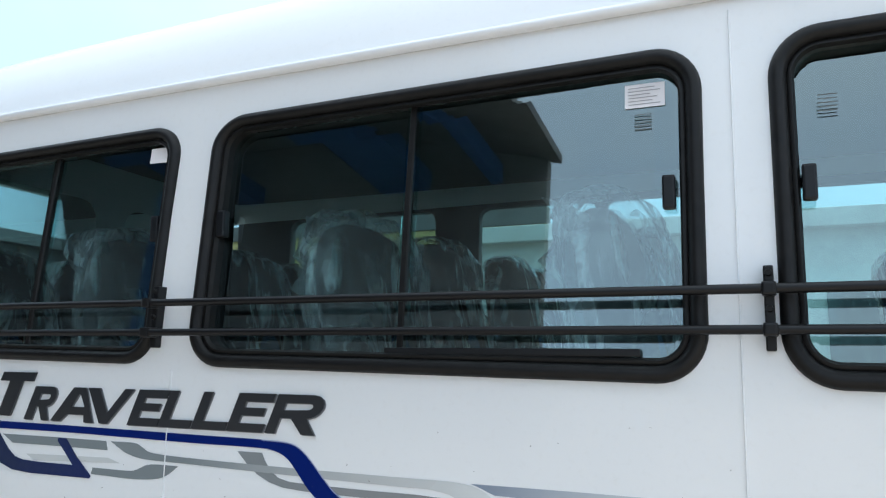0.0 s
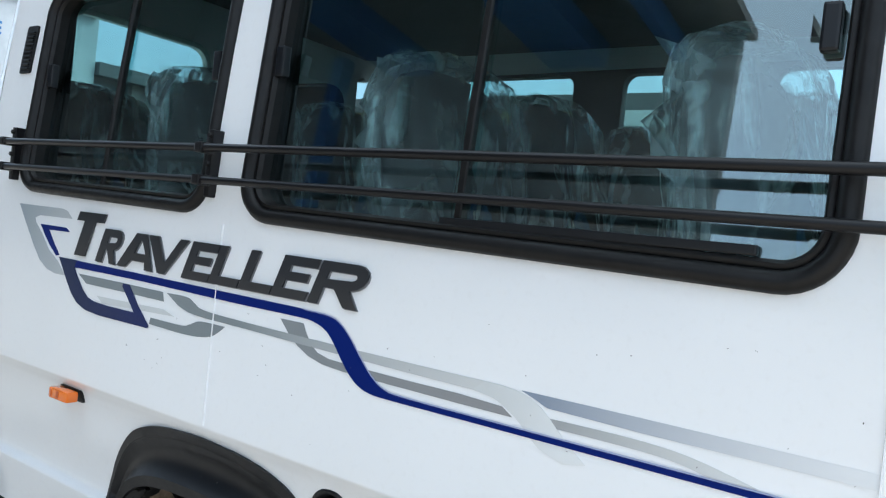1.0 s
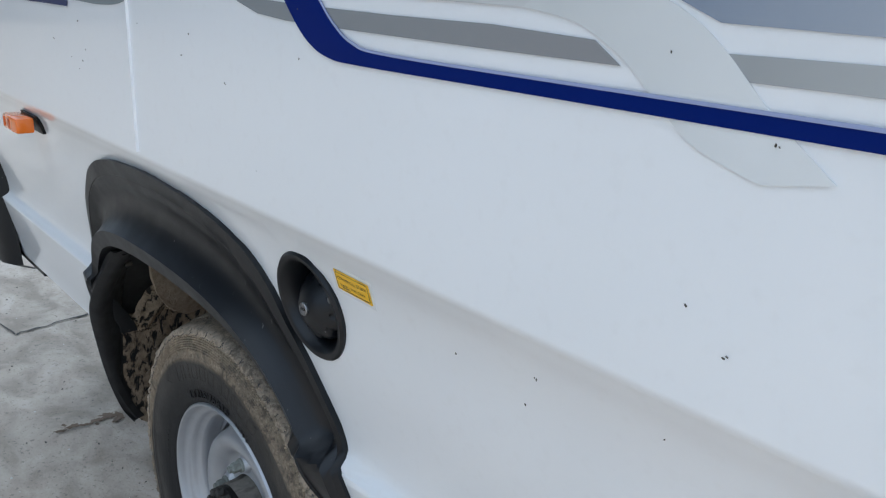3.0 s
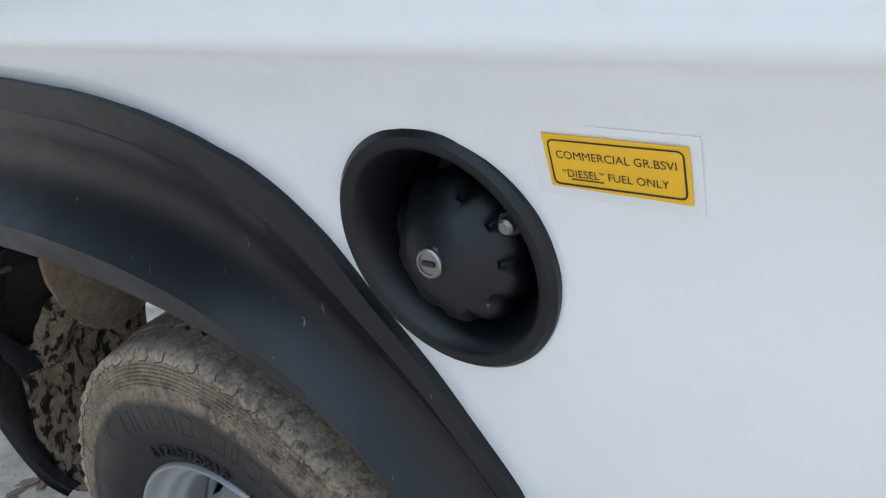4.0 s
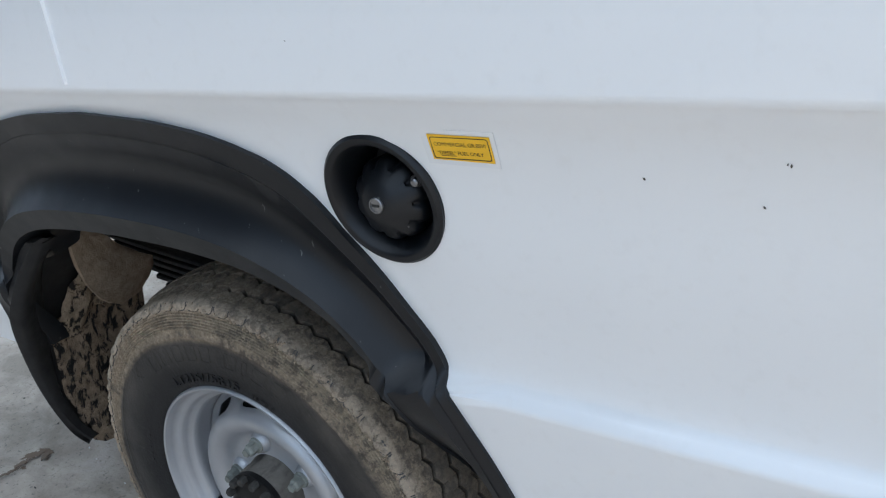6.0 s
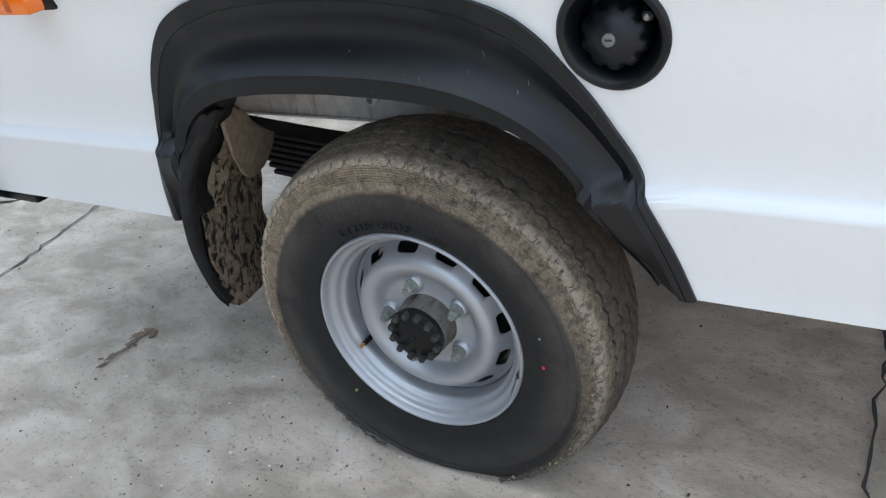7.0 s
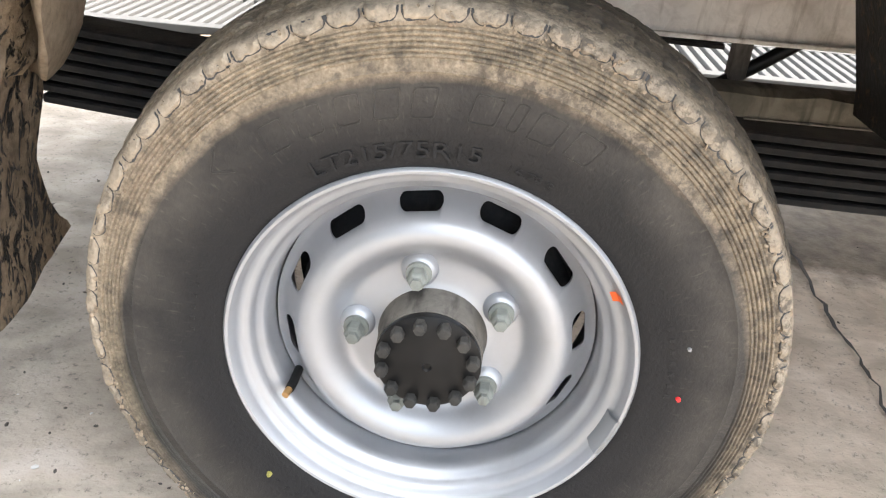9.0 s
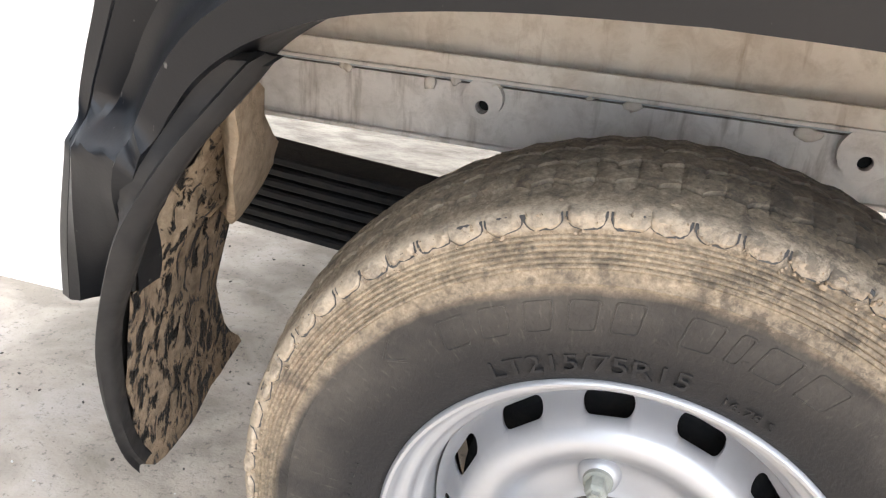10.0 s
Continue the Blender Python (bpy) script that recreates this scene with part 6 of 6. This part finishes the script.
rnd = random.Random(21)
for nm, mm, n in (("grit", GRIT, 420), ("pale_grit", PALEGRIT, 120)):
    bm = bmesh.new()
    for k in range(n):
        x, y = rnd.uniform(-2.4, 1.4), rnd.uniform(-0.6, 1.2)
        if k % 7 == 0:
            x, y = rnd.gauss(-0.45, 0.22), rnd.gauss(0.0, 0.2)
        s = rnd.uniform(0.0009, 0.0034) * (1.6 if rnd.random() < 0.06 else 1)
        bmesh.ops.create_icosphere(bm, subdivisions=1, radius=s, matrix=Matrix.Translation((x, y, GZ + s * 0.4 + 0.002)) @ pose(0, 0, 0, rnd.uniform(0, 90), 0, rnd.uniform(0, 180)) @ Matrix.Diagonal((1.4, 0.8, 0.6, 1)))
    tagged(part(nm, bm, mm, None, "loose grit scattered on the concrete"), category="grit", kind="stuff")

# drain channel with a slotted cover beyond the minibus
drain = thing("drain_channel", "pale concrete drain channel with a slotted cover", "drain", at=(0, 0, GZ))
part("kerb", box_bm((-6, 2.625, 0.0), (6, 2.695, 0.035), 0.006), GRATE, drain)
part("kerb", box_bm((-6, 3.26, 0.0), (6, 3.42, 0.035), 0.006), GRATE, drain)
# flat dark sheet, no real depth: the shade under the bars is its colour
part("pit_shade", box_bm((-6, 2.695, 0.0), (6, 3.26, 0.008)), DARKPIT, drain)
bar = part("cover_bar", box_bm((0, 2.690, 0.008), (0.028, 3.265, 0.032), 0.004), GRATE, drain)
bar.location.x = -3.0
for k in range(1, 112):
    again = new("cover_bar", bar.data)
    again.parent, again.location.x = drain, -3.0 + 0.054 * k


def mortar_chunk(x, y, s, seed):
    """A broken bit of mortar lying by the drain."""
    bm = box_bm((-1.3 * s, -0.8 * s, 0), (1.3 * s, 0.8 * s, 0.9 * s), 0.15 * s)
    for v in bm.verts:
        v.co += Vector((noise.noise(v.co * 30 + Vector((seed, 0, 0))), noise.noise(v.co * 30 + Vector((0, seed, 0))), 0)) * 0.35 * s
    ob = part("mortar_chunk", bm, LUMP, None, "broken tan mortar chunk lying by the drain")
    ob.location, ob.rotation_euler.z = (x, y, GZ + 0.001), seed
    tagged(ob, category="mortar chunk", group="chunks by the drain")


for k, (rx, ry, rs) in enumerate(((-1.10, 2.53, 0.024), (0.78, 2.57, 0.018), (0.92, 2.52, 0.014), (1.05, 2.58, 0.020), (1.16, 2.50, 0.013), (0.66, 2.50, 0.012))):
    mortar_chunk(rx, ry, rs, 1.3 * k + 0.4)


# ---------------------------------------------------------------- shed with an open lean-to, behind the camera
shed = thing("open_shed", "dark sheeted open shed with blue steel beams", "shed")
EX, EZ, EY0, EY1 = -2.62, 8.5, -13.65, -4.65
part("roof_sheet", loft_bm([[(EX, EY0, EZ), (EX, EY1, EZ)], [(EX - 18, EY0, EZ + 4.0), (EX - 18, EY1, EZ + 4.0)], [(EX - 18, EY0, EZ + 4.2), (EX - 18, EY1, EZ + 4.2)], [(EX, EY0, EZ + 0.2), (EX, EY1, EZ + 0.2)]], closed_v=True), SHEDDARK, shed)
for bx in (EX - 1.5, EX - 3.2, EX - 8.0):
    part("beam", box_bm((bx - 1.1 * (bx < EX - 2), EY0, EZ - 0.5), (bx + 0.24, EY1, EZ - 0.04), 0.01), SHEDBLUE, shed)
part("end_wall", plate_bm([[(EX - 18, 0), (EX - 0.24, 0), (EX - 0.24, EZ), (EX - 18, EZ + 4)]], lambda u, v, d: (u, EY0 + 0.3 - d, v), 0.3), SHEDDARK, shed)
part("back_wall", box_bm((EX - 18.2, EY0, 0), (EX - 18, EY1, EZ + 4)), SHEDDARK, shed)
part("post", box_bm((EX - 10.2, EY0 + 1.0, 0), (EX - 9.8, EY0 + 1.4, EZ - 0.4), 0.01), SHEDBLUE, shed)

# building with a blue fascia beyond the tail of the minibus
hall = thing("workshop_hall", "grey workshop hall with a blue fascia and a lower dark wing", "building")
part("wall", box_bm((-22, 1.0, 0), (-18.0, 9.85, 8.9)), SIGNPALE, hall)
part("low_wing", box_bm((-22, 9.85, 0), (-18.2, 24, 4.7)), SHEDDARK, hall)
part("low_roof", box_bm((-22.2, 9.86, 4.7), (-17.8, 24.2, 5.05), 0.02), SHEDDARK, hall)
part("coping", box_bm((-22.1, 0.9, 8.15), (-17.6, 9.95, 9.0), 0.02), SIGNPALE, hall)
part("fascia", box_bm((-18.0, 1.2, 6.15), (-17.75, 9.80, 8.14), 0.02), FASCIA, hall)
bm = text_bm("E", 0.42, 0.01, 0.01)
bmesh.ops.transform(bm, matrix=pose(-17.96, 7.36, 5.12, 0, 0, 90), verts=bm.verts)
part("sign_letter", bm, FASCIA, hall, "pale blue sign letter")
for k in range(5):
    part("bay_post", box_bm((-18.25, 11.0 + 2.6 * k, 0), (-18.05, 11.25 + 2.6 * k, 4.69), 0.01), GRATE, hall)

# low white building and ochre wall across the yard
depot = thing("low_depot", "low white depot building with a flat parapet", "building")
part("wall", box_bm((-5.2, 15, 0), (16, 19, 4.25)), WHITEWALL, depot)
part("parapet", box_bm((-5.4, 14.7, 4.25), (16.2, 19.2, 4.62), 0.03), WHITEWALL, depot)
for k in range(6):
    part("window", box_bm((-3.6 + 3 * k, 14.95, 1.5), (-2.3 + 3 * k, 15.02, 3.0), 0.01), SHEDDARK, depot)
wall2 = thing("boundary_wall", "long ochre boundary wall with a pale coping", "wall")
part("wall", box_bm((-30, 24, 0), (-5.6, 24.3, 6.4)), YELLOWWALL, wall2)
part("coping", box_bm((-30, 23.9, 6.4), (-5.6, 24.4, 7.0), 0.02), GRATE, wall2)

# distant dry hills
bm = bmesh.new()
rows = []
for k in range(90):
    a = 2 * math.pi * k / 90
    r = 180
    h = 5 + 7 * max(0, noise.noise(Vector((math.cos(a) * 3, math.sin(a) * 3, 2)))) + 2 * noise.noise(Vector((math.cos(a) * 14, math.sin(a) * 14, 5)))
    rows.append([(r * math.cos(a), r * math.sin(a), -0.5), (r * 1.05 * math.cos(a), r * 1.05 * math.sin(a), h * 0.7), (r * 1.2 * math.cos(a), r * 1.2 * math.sin(a), h)])
hills = part("backdrop", loft_bm(rows, closed_v=True), HILL, None, "low dry hills in the distance", smooth=60)
tagged(hills, category="hills", kind="structure")
